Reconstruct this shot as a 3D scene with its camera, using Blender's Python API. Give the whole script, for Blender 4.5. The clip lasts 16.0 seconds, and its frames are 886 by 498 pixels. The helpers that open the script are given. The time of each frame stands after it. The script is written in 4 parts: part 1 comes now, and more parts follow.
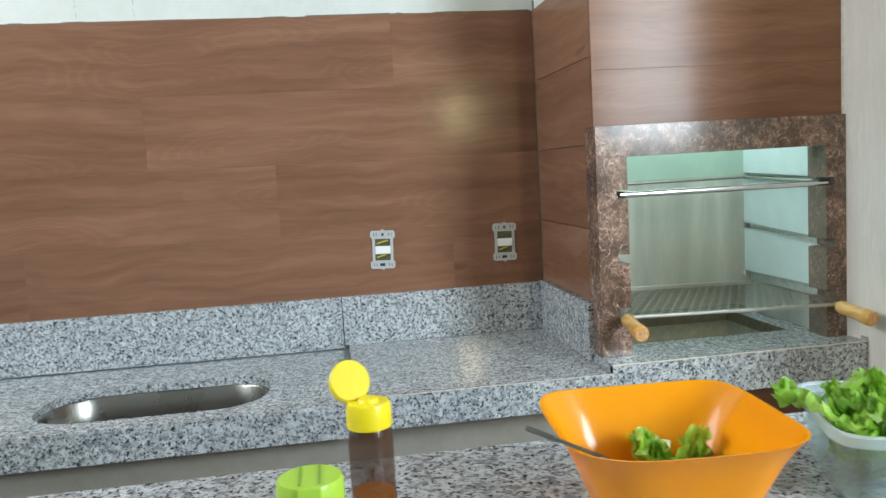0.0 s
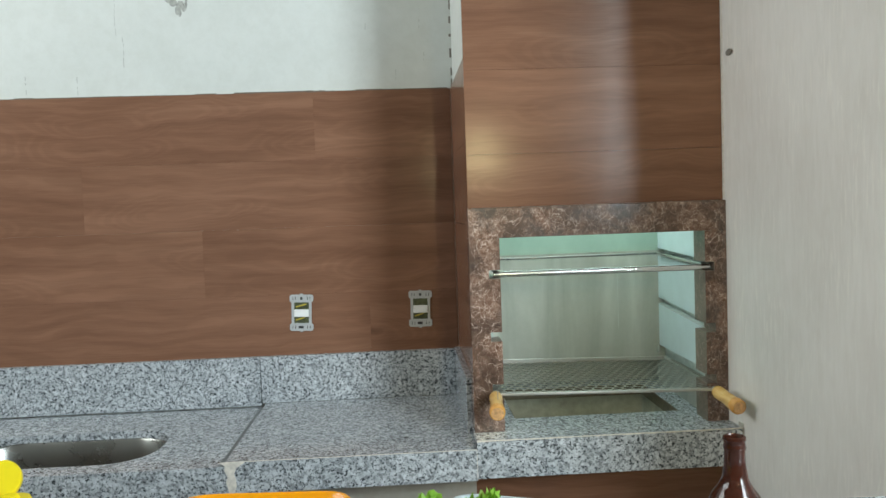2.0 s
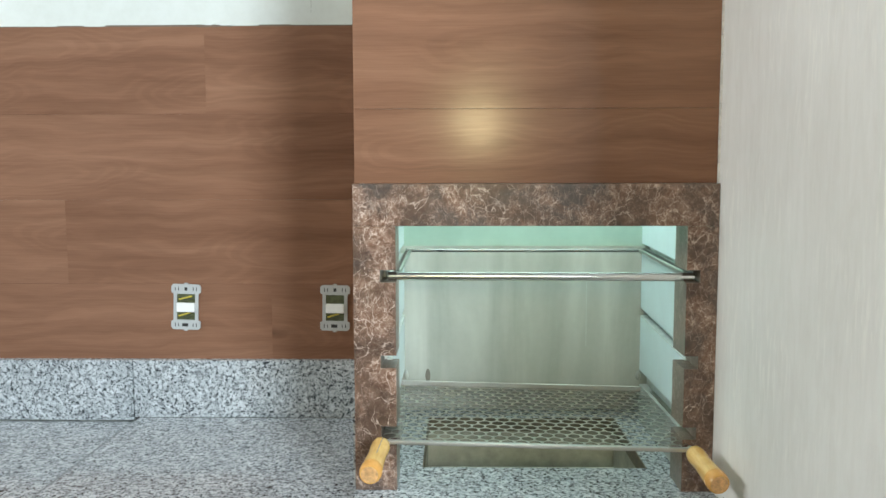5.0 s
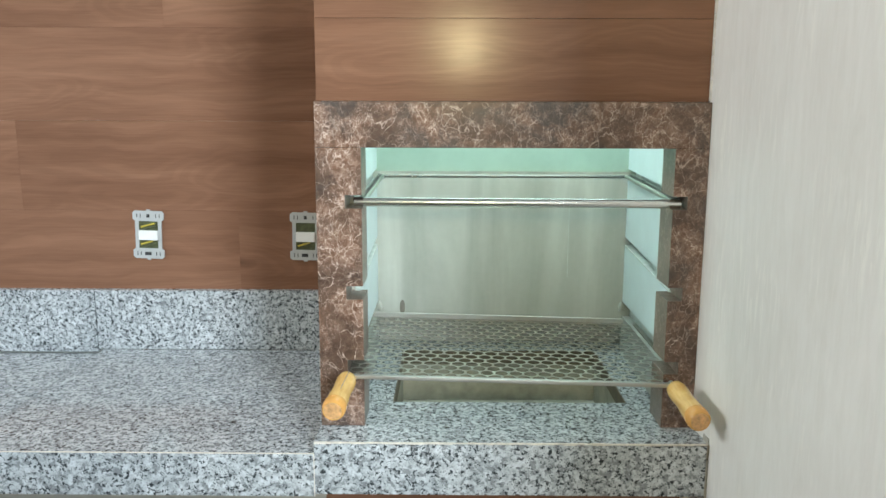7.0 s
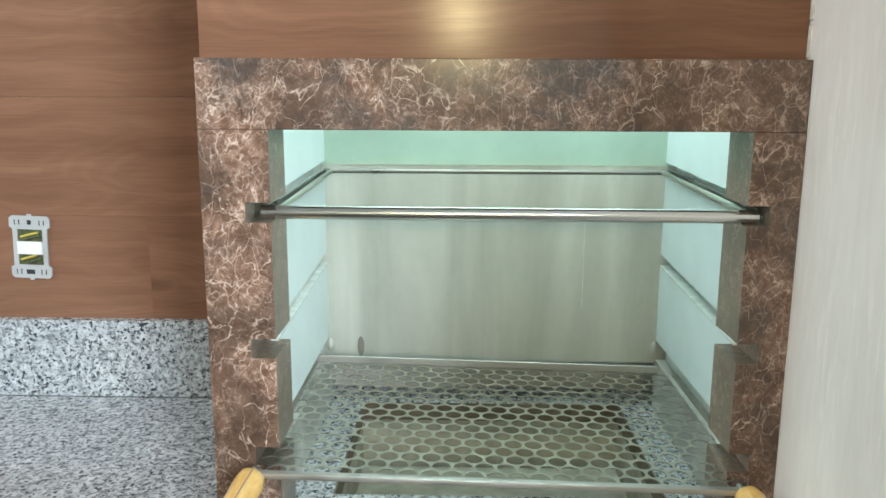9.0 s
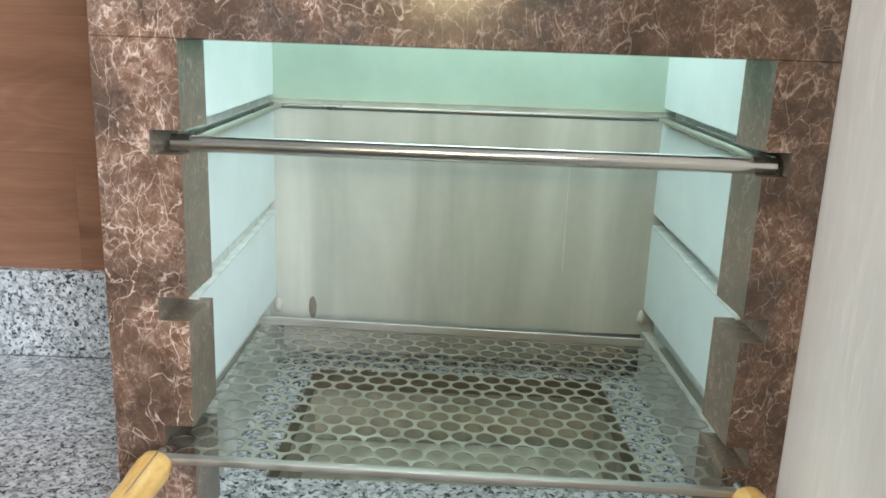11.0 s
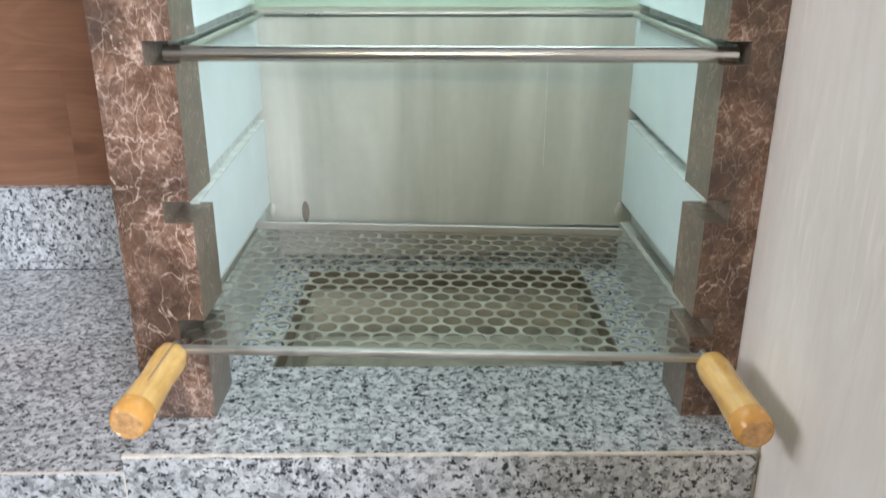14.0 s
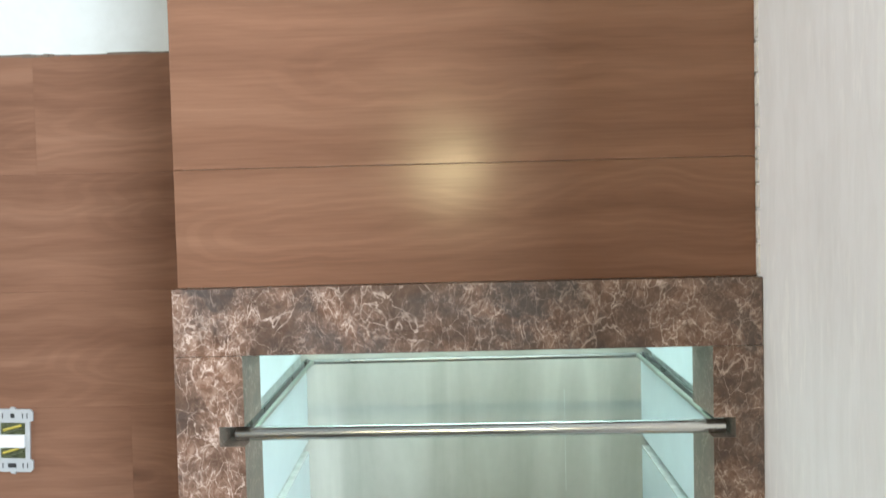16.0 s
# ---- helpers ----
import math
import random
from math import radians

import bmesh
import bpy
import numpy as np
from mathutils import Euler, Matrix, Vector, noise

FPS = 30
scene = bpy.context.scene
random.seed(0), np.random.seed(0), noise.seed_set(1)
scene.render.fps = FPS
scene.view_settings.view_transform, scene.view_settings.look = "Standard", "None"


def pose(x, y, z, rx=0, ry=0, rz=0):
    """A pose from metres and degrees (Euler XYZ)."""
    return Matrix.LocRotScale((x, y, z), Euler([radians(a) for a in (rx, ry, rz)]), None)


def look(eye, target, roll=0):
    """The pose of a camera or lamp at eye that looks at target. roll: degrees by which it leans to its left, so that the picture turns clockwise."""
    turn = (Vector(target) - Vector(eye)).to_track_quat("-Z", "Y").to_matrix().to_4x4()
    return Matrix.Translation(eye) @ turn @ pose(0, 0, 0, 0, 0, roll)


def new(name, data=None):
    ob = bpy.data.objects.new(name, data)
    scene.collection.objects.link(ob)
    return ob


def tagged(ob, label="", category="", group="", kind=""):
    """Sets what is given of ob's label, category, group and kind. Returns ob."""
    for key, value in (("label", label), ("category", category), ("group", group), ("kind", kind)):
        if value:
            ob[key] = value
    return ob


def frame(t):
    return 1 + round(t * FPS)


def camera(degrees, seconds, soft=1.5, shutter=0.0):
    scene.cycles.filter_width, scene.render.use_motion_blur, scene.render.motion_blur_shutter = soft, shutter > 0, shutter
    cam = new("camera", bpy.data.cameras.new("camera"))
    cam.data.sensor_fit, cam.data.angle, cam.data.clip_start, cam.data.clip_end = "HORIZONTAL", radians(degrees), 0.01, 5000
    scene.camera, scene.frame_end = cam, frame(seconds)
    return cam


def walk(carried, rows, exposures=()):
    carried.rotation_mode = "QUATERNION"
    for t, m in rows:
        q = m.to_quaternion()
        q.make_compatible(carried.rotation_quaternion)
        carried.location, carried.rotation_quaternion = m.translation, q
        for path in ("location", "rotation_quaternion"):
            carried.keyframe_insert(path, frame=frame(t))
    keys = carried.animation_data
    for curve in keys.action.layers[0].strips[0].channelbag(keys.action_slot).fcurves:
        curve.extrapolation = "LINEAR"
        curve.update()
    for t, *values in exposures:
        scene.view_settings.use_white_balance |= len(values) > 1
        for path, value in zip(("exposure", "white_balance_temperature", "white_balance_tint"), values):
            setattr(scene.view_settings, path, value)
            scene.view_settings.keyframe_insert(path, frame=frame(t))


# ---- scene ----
cam = camera(59.5, 16.0, shutter=0.25)
PATH = [
    (0, (0.062, 0.169, 1.394), (0.345, 2.139, 1.192), -3.3),
    (0.5, (0.26, 0.056, 1.415), (0.311, 2.043, 1.198), -5.0),
    (0.8, (0.378, 0.028, 1.428), (0.324, 2.015, 1.206), -3.0),
    (1, (0.437, 0.03, 1.465), (0.426, 2.015, 1.223), -1.9),
    (1.2, (0.472, 0.027, 1.481), (0.578, 2.013, 1.269), -2.4),
    (1.3, (0.476, 0.027, 1.477), (0.601, 2.015, 1.297), -2.5),
    (1.5, (0.493, 0.045, 1.493), (0.621, 2.035, 1.336), -3.0),
    (2, (0.529, 0.041, 1.48), (0.632, 2.036, 1.374), -2.0),
    (2.5, (0.594, 0.088, 1.478), (0.665, 2.084, 1.367), -1.8),
    (3, (0.676, 0.246, 1.473), (0.837, 2.238, 1.393), 0.0),
    (3.5, (0.807, 0.378, 1.481), (0.893, 2.371, 1.338), -0.2),
    (6, (0.894, 0.616, 1.484), (0.85, 2.604, 1.268), -0.1),
    (6.5, (0.91, 0.64, 1.469), (0.898, 2.612, 1.141), 0.3),
    (7, (0.91, 0.657, 1.464), (0.895, 2.625, 1.108), 0.2),
    (7.5, (0.878, 0.671, 1.462), (0.921, 2.636, 1.092), 0.2),
    (8, (0.862, 0.756, 1.468), (0.96, 2.715, 1.079), 0.3),
    (8.5, (0.939, 0.962, 1.45), (0.909, 2.926, 1.071), -0.1),
    (11, (1.003, 1.247, 1.393), (0.994, 3.189, 0.915), 2.1),
    (11.5, (0.998, 1.222, 1.365), (1.019, 3.111, 0.71), 3.4),
    (12, (1.002, 1.213, 1.357), (1.021, 3.093, 0.674), 3.2),
    (12.5, (0.996, 1.211, 1.336), (1.042, 3.074, 0.609), 3.0),
    (13, (0.995, 1.209, 1.323), (1.042, 3.049, 0.54), 2.1),
    (13.5, (1.002, 1.204, 1.34), (1.04, 3.035, 0.537), 1.3),
    (14, (1.006, 1.192, 1.393), (1.03, 3.066, 0.695), 0.1),
    (14.5, (1.009, 1.172, 1.423), (1.021, 3.103, 0.904), -0.5),
    (15, (1.004, 1.155, 1.442), (1.014, 3.101, 0.982), -0.8),
    (15.5, (0.994, 1.125, 1.502), (0.999, 3.109, 1.244), -1.1),
    (16, (1.003, 1.089, 1.546), (0.969, 3.087, 1.469), -1.4),
]
EXPOSURES = [(0.0, -0.19, 6060, 4), (1.0, -0.35, 6080, 3), (2.5, -0.48, 6160, 3), (3.5, -0.24, 6130, 3), (6.0, 0.02, 6060, 4), (8.5, 0.10, 6120, 5), (11.0, 0.00, 6290, 11), (13.0, 0.06, 6290, 15), (14.0, 0.00, 6270, 16), (16.0, 0.21, 6020, 8)]
walk(cam, [(t, look(eye, target, roll)) for t, eye, target, roll in PATH], EXPOSURES)

# ---- world and light ----
world = bpy.data.worlds.new("sky")
scene.world = world
world.use_nodes = True
wn = world.node_tree.nodes
sky = wn.new("ShaderNodeTexSky")
sky.sky_type, sky.sun_disc = "NISHITA", False
sky.sun_elevation, sky.sun_rotation = radians(48), radians(150)
wn["Background"].inputs["Strength"].default_value = 0.1
world.node_tree.links.new(sky.outputs[0], wn["Background"].inputs["Color"])
sun = new("sun", bpy.data.lights.new("sun", "SUN"))
sun.data.energy, sun.data.angle, sun.data.color = 1.2, radians(10), (1.0, 0.95, 0.88)
sun.matrix_world = look((6, -10, 12), (0, 0, 0))


def area(name, eye, target, sx, sy, watts, color):
    l = bpy.data.lights.new(name, "AREA")
    l.shape, l.size, l.size_y, l.energy, l.color = "RECTANGLE", sx, sy, watts, color
    ob = new(name, l)
    ob.matrix_world = look(eye, target)
    return ob


area("window_light_right", (2.48, -1.22, 2.32), (2.48, 3.0, 1.25), 1.04, 1.56, 185, (0.90, 0.96, 1.0))
area("window_light_left", (-2.22, 1.2, 2.5), (3.0, 1.2, 1.0), 2.1, 0.9, 68, (0.98, 0.97, 0.94))
area("hood_light", (1.02, 2.185, 1.748), (1.02, 2.185, 0.9), 0.50, 0.30, 3.0, (0.86, 1.0, 0.95))
# fixed warm spot standing in for a light carried along near the camera
lamp = new("carried_light_stand_in", bpy.data.lights.new("carried_light_stand_in", "SPOT"))
lamp.data.energy, lamp.data.color, lamp.data.shadow_soft_size = 54, (1.0, 0.80, 0.42), 0.05
lamp.data.spot_size, lamp.data.spot_blend = radians(42), 1.0
lamp.matrix_world = look((0.98, -0.60, 1.78), (1.08, 1.945, 1.38))


# ---- materials ----
class Mat:
    """A small builder of node materials."""

    def __init__(self, name, rough=0.5, metal=0.0):
        self.m = bpy.data.materials.new(name)
        self.m.use_nodes = True
        self.t = self.m.node_tree
        self.b = self.t.nodes["Principled BSDF"]
        self.b.inputs["Roughness"].default_value = rough
        self.b.inputs["Metallic"].default_value = metal
        self.co = self.t.nodes.new("ShaderNodeTexCoord").outputs["Object"]

    def node(self, kind, **inputs):
        n = self.t.nodes.new(kind)
        for k, v in inputs.items():
            self.put(n.inputs[k.replace("_", " ")], v)
        return n

    def put(self, sock, v):
        if isinstance(v, bpy.types.NodeSocket):
            self.t.links.new(v, sock)
        else:
            sock.default_value = v

    def scaled(self, sx, sy, sz, co=None, random_shift=False):
        n = self.t.nodes.new("ShaderNodeMapping")
        self.put(n.inputs["Vector"], co or self.co)
        n.inputs["Scale"].default_value = (sx, sy, sz)
        if random_shift:
            info = self.t.nodes.new("ShaderNodeObjectInfo")
            mul = self.node("ShaderNodeVectorMath")
            mul.operation = "SCALE"
            comb = self.node("ShaderNodeCombineXYZ", X=info.outputs["Random"], Y=info.outputs["Random"], Z=info.outputs["Random"])
            self.put(mul.inputs[0], comb.outputs[0])
            mul.inputs["Scale"].default_value = 37.0
            self.put(n.inputs["Location"], mul.outputs[0])
        return n.outputs[0]

    def noise(self, co, scale, detail=5.0, rough=0.55, dist=0.0):
        n = self.node("ShaderNodeTexNoise", Vector=co, Scale=scale, Detail=detail, Roughness=rough, Distortion=dist)
        return n.outputs["Fac"], n.outputs["Color"]

    def voronoi(self, co, scale, feature="F1", rand=1.0):
        n = self.t.nodes.new("ShaderNodeTexVoronoi")
        n.feature = feature
        self.put(n.inputs["Vector"], co)
        n.inputs["Scale"].default_value = scale
        n.inputs["Randomness"].default_value = rand
        return n

    def warp(self, co, scale, amount):
        _, c = self.noise(co, scale, 3.0)
        a = self.node("ShaderNodeVectorMath")
        a.operation = "MULTIPLY_ADD"
        self.put(a.inputs[0], c)
        a.inputs[1].default_value = (amount,) * 3
        self.put(a.inputs[2], co)
        return a.outputs[0]

    def ramp(self, fac, stops, mode="LINEAR"):
        n = self.t.nodes.new("ShaderNodeValToRGB")
        n.color_ramp.interpolation = mode
        e = n.color_ramp.elements
        while len(e) < len(stops):
            e.new(0.5)
        for k, (p, c) in zip(e, stops):
            k.position, k.color = p, ((c, c, c, 1) if isinstance(c, (int, float)) else (*c, 1))
        self.put(n.inputs["Fac"], fac)
        return n.outputs["Color"]

    def mix(self, fac, a, b, blend="MIX"):
        n = self.t.nodes.new("ShaderNodeMix")
        n.data_type, n.blend_type = "RGBA", blend
        for s, v in ((n.inputs[0], fac), (n.inputs[6], a), (n.inputs[7], b)):
            if isinstance(v, tuple):
                v = (*v, 1)
            self.put(s, v)
        return n.outputs[2]

    def out(self, color=None, rough=None, bump=None, strength=0.2, depth=0.002):
        if color is not None:
            self.put(self.b.inputs["Base Color"], (*color, 1) if isinstance(color, tuple) else color)
        if rough is not None:
            self.put(self.b.inputs["Roughness"], rough)
        if bump is not None:
            n = self.node("ShaderNodeBump", Height=bump)
            n.inputs["Strength"].default_value, n.inputs["Distance"].default_value = strength, depth
            self.put(self.b.inputs["Normal"], n.outputs[0])
        return self.m


def granite(name, light, rough):
    m = Mat(name, rough)
    w = m.warp(m.co, 80.0, 0.006)
    ground, _ = m.noise(w, 50.0, 6.0, 0.65)
    grey, _ = m.noise(w, 104.0, 4.0, 0.62, 0.3)
    dark, _ = m.noise(w, 165.0, 3.0, 0.6, 0.1)
    clump, _ = m.noise(w, 88.0, 4.0, 0.7, 0.1)
    cloud, _ = m.noise(m.co, 9.0, 4.0)
    v = m.voronoi(m.warp(m.co, 140.0, 0.006), 300.0)
    cell = m.node("ShaderNodeSeparateColor", Color=v.outputs["Color"]).outputs[1]
    c = m.ramp(ground, [(0.34, (0.40, 0.405, 0.405)), (0.5, (0.61, 0.615, 0.61)), (0.66, (0.80, 0.80, 0.79))])
    c = m.mix(0.16, c, m.ramp(cell, [(0.0, 0.10), (0.25, 0.45), (0.6, 0.8)], "CONSTANT"))
    c = m.mix(m.ramp(grey, [(0.50, 0.0), (0.58, 0.80)]), c, (0.22, 0.225, 0.225))
    c = m.mix(m.ramp(dark, [(0.572, 0.0), (0.608, 0.95)]), c, (0.030, 0.036, 0.038))
    c = m.mix(m.ramp(clump, [(0.595, 0.0), (0.632, 0.95)]), c, (0.040, 0.045, 0.048))
    c = m.mix(1.0, c, m.ramp(cloud, [(0.3, (0.82 * light, 0.87 * light, 0.92 * light)), (0.7, (0.96 * light, 1.0 * light, 1.05 * light))]), "MULTIPLY")
    sm, _ = m.noise(m.co, 25.0, 3.0)
    return m.out(c, m.ramp(sm, [(0.3, rough * 0.75), (0.7, rough * 1.4)]), cell, 0.03, 0.0005)


def marble(name, dull):
    """Dark brown stone with a broken net of pale veins; dull: how grey it is sawn."""
    m = Mat(name, 0.16 + 0.25 * dull)
    big, _ = m.noise(m.co, 5.5, 4.0, 0.6, 0.6)
    patch, _ = m.noise(m.warp(m.co, 8.0, 0.10), 12.0, 5.0, 0.66, 0.5)
    tone, _ = m.noise(m.co, 26.0, 6.0, 0.7, 0.5)
    crumb, _ = m.noise(m.warp(m.co, 50.0, 0.02), 90.0, 6.0, 0.72, 0.6)
    thick, _ = m.noise(m.co, 48.0, 4.0, 0.65)

    def net(scale, bend, fine, width, shift):
        co = m.warp(m.warp(m.scaled(1.15, 1.0, 0.80, m.co), 6.0 + shift, bend), scale * 1.6, fine)
        e = m.voronoi(co, scale, "DISTANCE_TO_EDGE").outputs["Distance"]
        d = m.node("ShaderNodeMath")
        d.operation = "DIVIDE"
        m.put(d.inputs[0], e)
        m.put(d.inputs[1], m.ramp(thick, [(0.32, 0.12 * width), (0.50, 0.5 * width), (0.70, width)]))
        gaps, _ = m.noise(m.scaled(1.0, 1.0, 1.0, m.warp(m.co, 3.0 + shift, 0.4)), scale * 0.75, 3.0, 0.6)
        return m.mix(1.0, m.ramp(d.outputs[0], [(0.0, 1.0), (0.30, 0.66), (1.0, 0.0)]), m.ramp(gaps, [(0.40, 0.04), (0.56, 1.0)]), "MULTIPLY")

    coarse = net(34.0, 0.17, 0.022, 0.055, 0.0)
    middle = net(62.0, 0.11, 0.012, 0.085, 2.0)
    fine = net(112.0, 0.06, 0.006, 0.125, 5.0)
    where = m.ramp(patch, [(0.38, 0.06), (0.50, 0.45), (0.64, 1.0)])
    where_big = m.ramp(big, [(0.36, 0.12), (0.60, 0.95)])
    base = m.ramp(tone, [(0.25, (0.050, 0.031, 0.023)), (0.5, (0.098, 0.060, 0.043)), (0.75, (0.160, 0.100, 0.072))])
    base = m.mix(m.ramp(big, [(0.40, 0.75), (0.52, 0.0)]), base, (0.075, 0.064, 0.060))
    base = m.mix(m.ramp(patch, [(0.46, 0.0), (0.66, 0.60)]), base, (0.205, 0.105, 0.064))
    veins = m.mix(1.0, m.mix(1.0, coarse, where_big, "MULTIPLY"), m.mix(1.0, middle, where, "MULTIPLY"), "LIGHTEN")
    veins = m.mix(1.0, veins, m.mix(1.0, m.mix(1.0, fine, where, "MULTIPLY"), m.ramp(crumb, [(0.40, 0.0), (0.62, 0.85)]), "MULTIPLY"), "LIGHTEN")
    veins = m.mix(1.0, veins, m.ramp(crumb, [(0.30, 0.35), (0.55, 1.0)]), "MULTIPLY")
    haze = m.mix(1.0, m.ramp(crumb, [(0.42, 0.0), (0.64, 0.80)]), where, "MULTIPLY")
    c = m.mix(haze, base, (0.34, 0.225, 0.172))
    c = m.mix(veins, c, (0.72, 0.565, 0.480))
    if dull:
        c = m.mix(dull, c, (0.175, 0.165, 0.132))
    return m.out(c, 0.17 + 0.25 * dull, tone, 0.03, 0.001)


def wood_tile():
    m = Mat("wood_look_tile", 0.30)
    co = m.scaled(1.0, 1.0, 1.0, None, True)
    bend = m.warp(m.warp(co, 1.6, 0.13), 4.6, 0.048)
    streak, _ = m.noise(m.scaled(0.8, 3.0, 15.0, bend), 1.6, 6.0, 0.58)
    field, _ = m.noise(m.scaled(0.75, 2.0, 5.0, bend), 1.5, 2.0, 0.45)
    heart = m.voronoi(m.scaled(1.15, 1.0, 5.2, bend), 1.35).outputs["Distance"]
    eye = m.ramp(heart, [(0.0, 1.0), (0.16, 0.72), (0.48, 0.0)], "EASE")
    mul = m.node("ShaderNodeMath")
    mul.operation = "MULTIPLY_ADD"
    m.put(mul.inputs[0], field)
    mul.inputs[1].default_value = 60.0
    lift = m.node("ShaderNodeMath")
    lift.operation = "MULTIPLY"
    m.put(lift.inputs[0], eye)
    lift.inputs[1].default_value = 34.0
    m.put(mul.inputs[2], lift.outputs[0])
    sine = m.node("ShaderNodeMath")
    sine.operation = "SINE"
    m.put(sine.inputs[0], mul.outputs[0])
    rings = m.ramp(sine.outputs[0], [(0.0, 0.55), (0.40, 0.96), (1.0, 1.12)])
    fibre, _ = m.noise(m.scaled(9.0, 60.0, 420.0, co), 1.3, 4.0, 0.6)
    broad, _ = m.noise(m.scaled(0.8, 1.0, 3.0, co), 1.3, 3.0)
    line, _ = m.noise(m.scaled(1.3, 4.0, 36.0, bend), 1.5, 4.0, 0.55)
    c = m.ramp(streak, [(0.24, (0.122, 0.060, 0.035)), (0.42, (0.196, 0.100, 0.060)), (0.56, (0.249, 0.132, 0.081)), (0.78, (0.328, 0.185, 0.118))])
    c = m.mix(0.19, c, m.mix(1.0, c, rings, "MULTIPLY"))
    m.b.inputs["Specular IOR Level"].default_value = 0.16
    c = m.mix(m.ramp(line, [(0.55, 0.0), (0.72, 0.26)]), c, (0.100, 0.044, 0.027))
    c = m.mix(0.18, c, m.ramp(fibre, [(0.32, (0.104, 0.048, 0.028)), (0.68, (0.370, 0.198, 0.128))]))
    c = m.mix(0.32, c, m.ramp(broad, [(0.35, (0.152, 0.073, 0.044)), (0.65, (0.318, 0.166, 0.106))]))
    c = m.mix(m.ramp(heart, [(0.0, 0.75), (0.035, 0.45), (0.10, 0.0)]), c, (0.071, 0.033, 0.020))
    info = m.t.nodes.new("ShaderNodeObjectInfo")
    c = m.mix(1.0, c, m.ramp(info.outputs["Random"], [(0.0, (0.98, 0.98, 0.98)), (1.0, (1.02, 1.015, 1.01))]), "MULTIPLY")
    r, _ = m.noise(co, 8.0, 3.0)
    return m.out(c, m.ramp(r, [(0.3, 0.16), (0.7, 0.21)]), fibre, 0.06, 0.0008)


def plaster(name, c0, c1, streak=True, rough=0.75, amount=0.08):
    m = Mat(name, rough)
    co = m.warp(m.scaled(60.0, 60.0, 11.0), 0.35, 3.0) if streak else m.co
    n1, _ = m.noise(co, 1.0 if streak else 30.0, 8.0, 0.68)
    n2, _ = m.noise(m.co, 2.2, 5.0, 0.6)
    n3, _ = m.noise(m.co, 120.0, 4.0)
    c = m.ramp(n2, [(0.3, c0), (0.7, c1)])
    c = m.mix(amount, c, m.ramp(n1, [(0.35, (0.50, 0.46, 0.42)), (0.6, (0.92, 0.91, 0.93))]))
    if streak:
        stroke, _ = m.noise(m.warp(m.scaled(120.0, 120.0, 15.0), 0.5, 1.6), 1.0, 3.0, 0.55)
        patch, _ = m.noise(m.co, 7.0, 4.0, 0.6)
        lit = m.mix(1.0, m.ramp(stroke, [(0.53, 0.0), (0.64, 0.46)]), m.ramp(patch, [(0.44, 0.05), (0.62, 1.0)]), "MULTIPLY")
        c = m.mix(lit, c, (0.90, 0.865, 0.80))
    return m.out(c, rough, m.mix(0.5, n1, n3), 0.08, 0.003)


def plain(name, color, rough=0.5, metal=0.0, vary=0.12, scale=30.0, bump=0.05, spec=None, trans=0.0):
    m = Mat(name, rough, metal)
    n, _ = m.noise(m.co, scale, 5.0, 0.6)
    lo = tuple(c * (1 - vary) for c in color)
    hi = tuple(min(1.0, c * (1 + vary)) for c in color)
    if trans:
        m.b.inputs["Transmission Weight"].default_value = trans
        m.b.inputs["IOR"].default_value = 1.45
    return m.out(m.ramp(n, [(0.3, lo), (0.7, hi)]), m.ramp(n, [(0.3, rough * 0.85), (0.7, min(1.0, rough * 1.15))]), n, bump, 0.001)


def steel(name, rough=0.25, color=(0.62, 0.62, 0.60), axis=(3, 90, 90)):
    m = Mat(name, rough, 1.0)
    n, _ = m.noise(m.scaled(*axis), 4.0, 4.0, 0.6)
    d, _ = m.noise(m.co, 26.0, 5.0, 0.7)
    lo, hi = tuple(c * 0.82 for c in color), tuple(min(1, c * 1.1) for c in color)
    return m.out(m.mix(0.5, m.ramp(n, [(0.3, lo), (0.7, hi)]), m.ramp(d, [(0.3, lo), (0.65, hi)])), m.ramp(d, [(0.3, rough * 0.7), (0.7, rough * 1.5)]), n, 0.04, 0.0004)


def cement():
    m = Mat("firebox_cement", 0.55)
    n1, _ = m.noise(m.scaled(11.0, 11.0, 1.3), 1.0, 4.0, 0.55, 0.5)
    n2, _ = m.noise(m.co, 70.0, 5.0, 0.6)
    c = m.ramp(n1, [(0.28, (0.38, 0.39, 0.35)), (0.5, (0.47, 0.48, 0.44)), (0.72, (0.62, 0.63, 0.58))])
    c = m.mix(0.05, c, m.ramp(n2, [(0.3, 0.25), (0.7, 0.7)]))
    return m.out(c, 0.45, n2, 0.06, 0.0015)


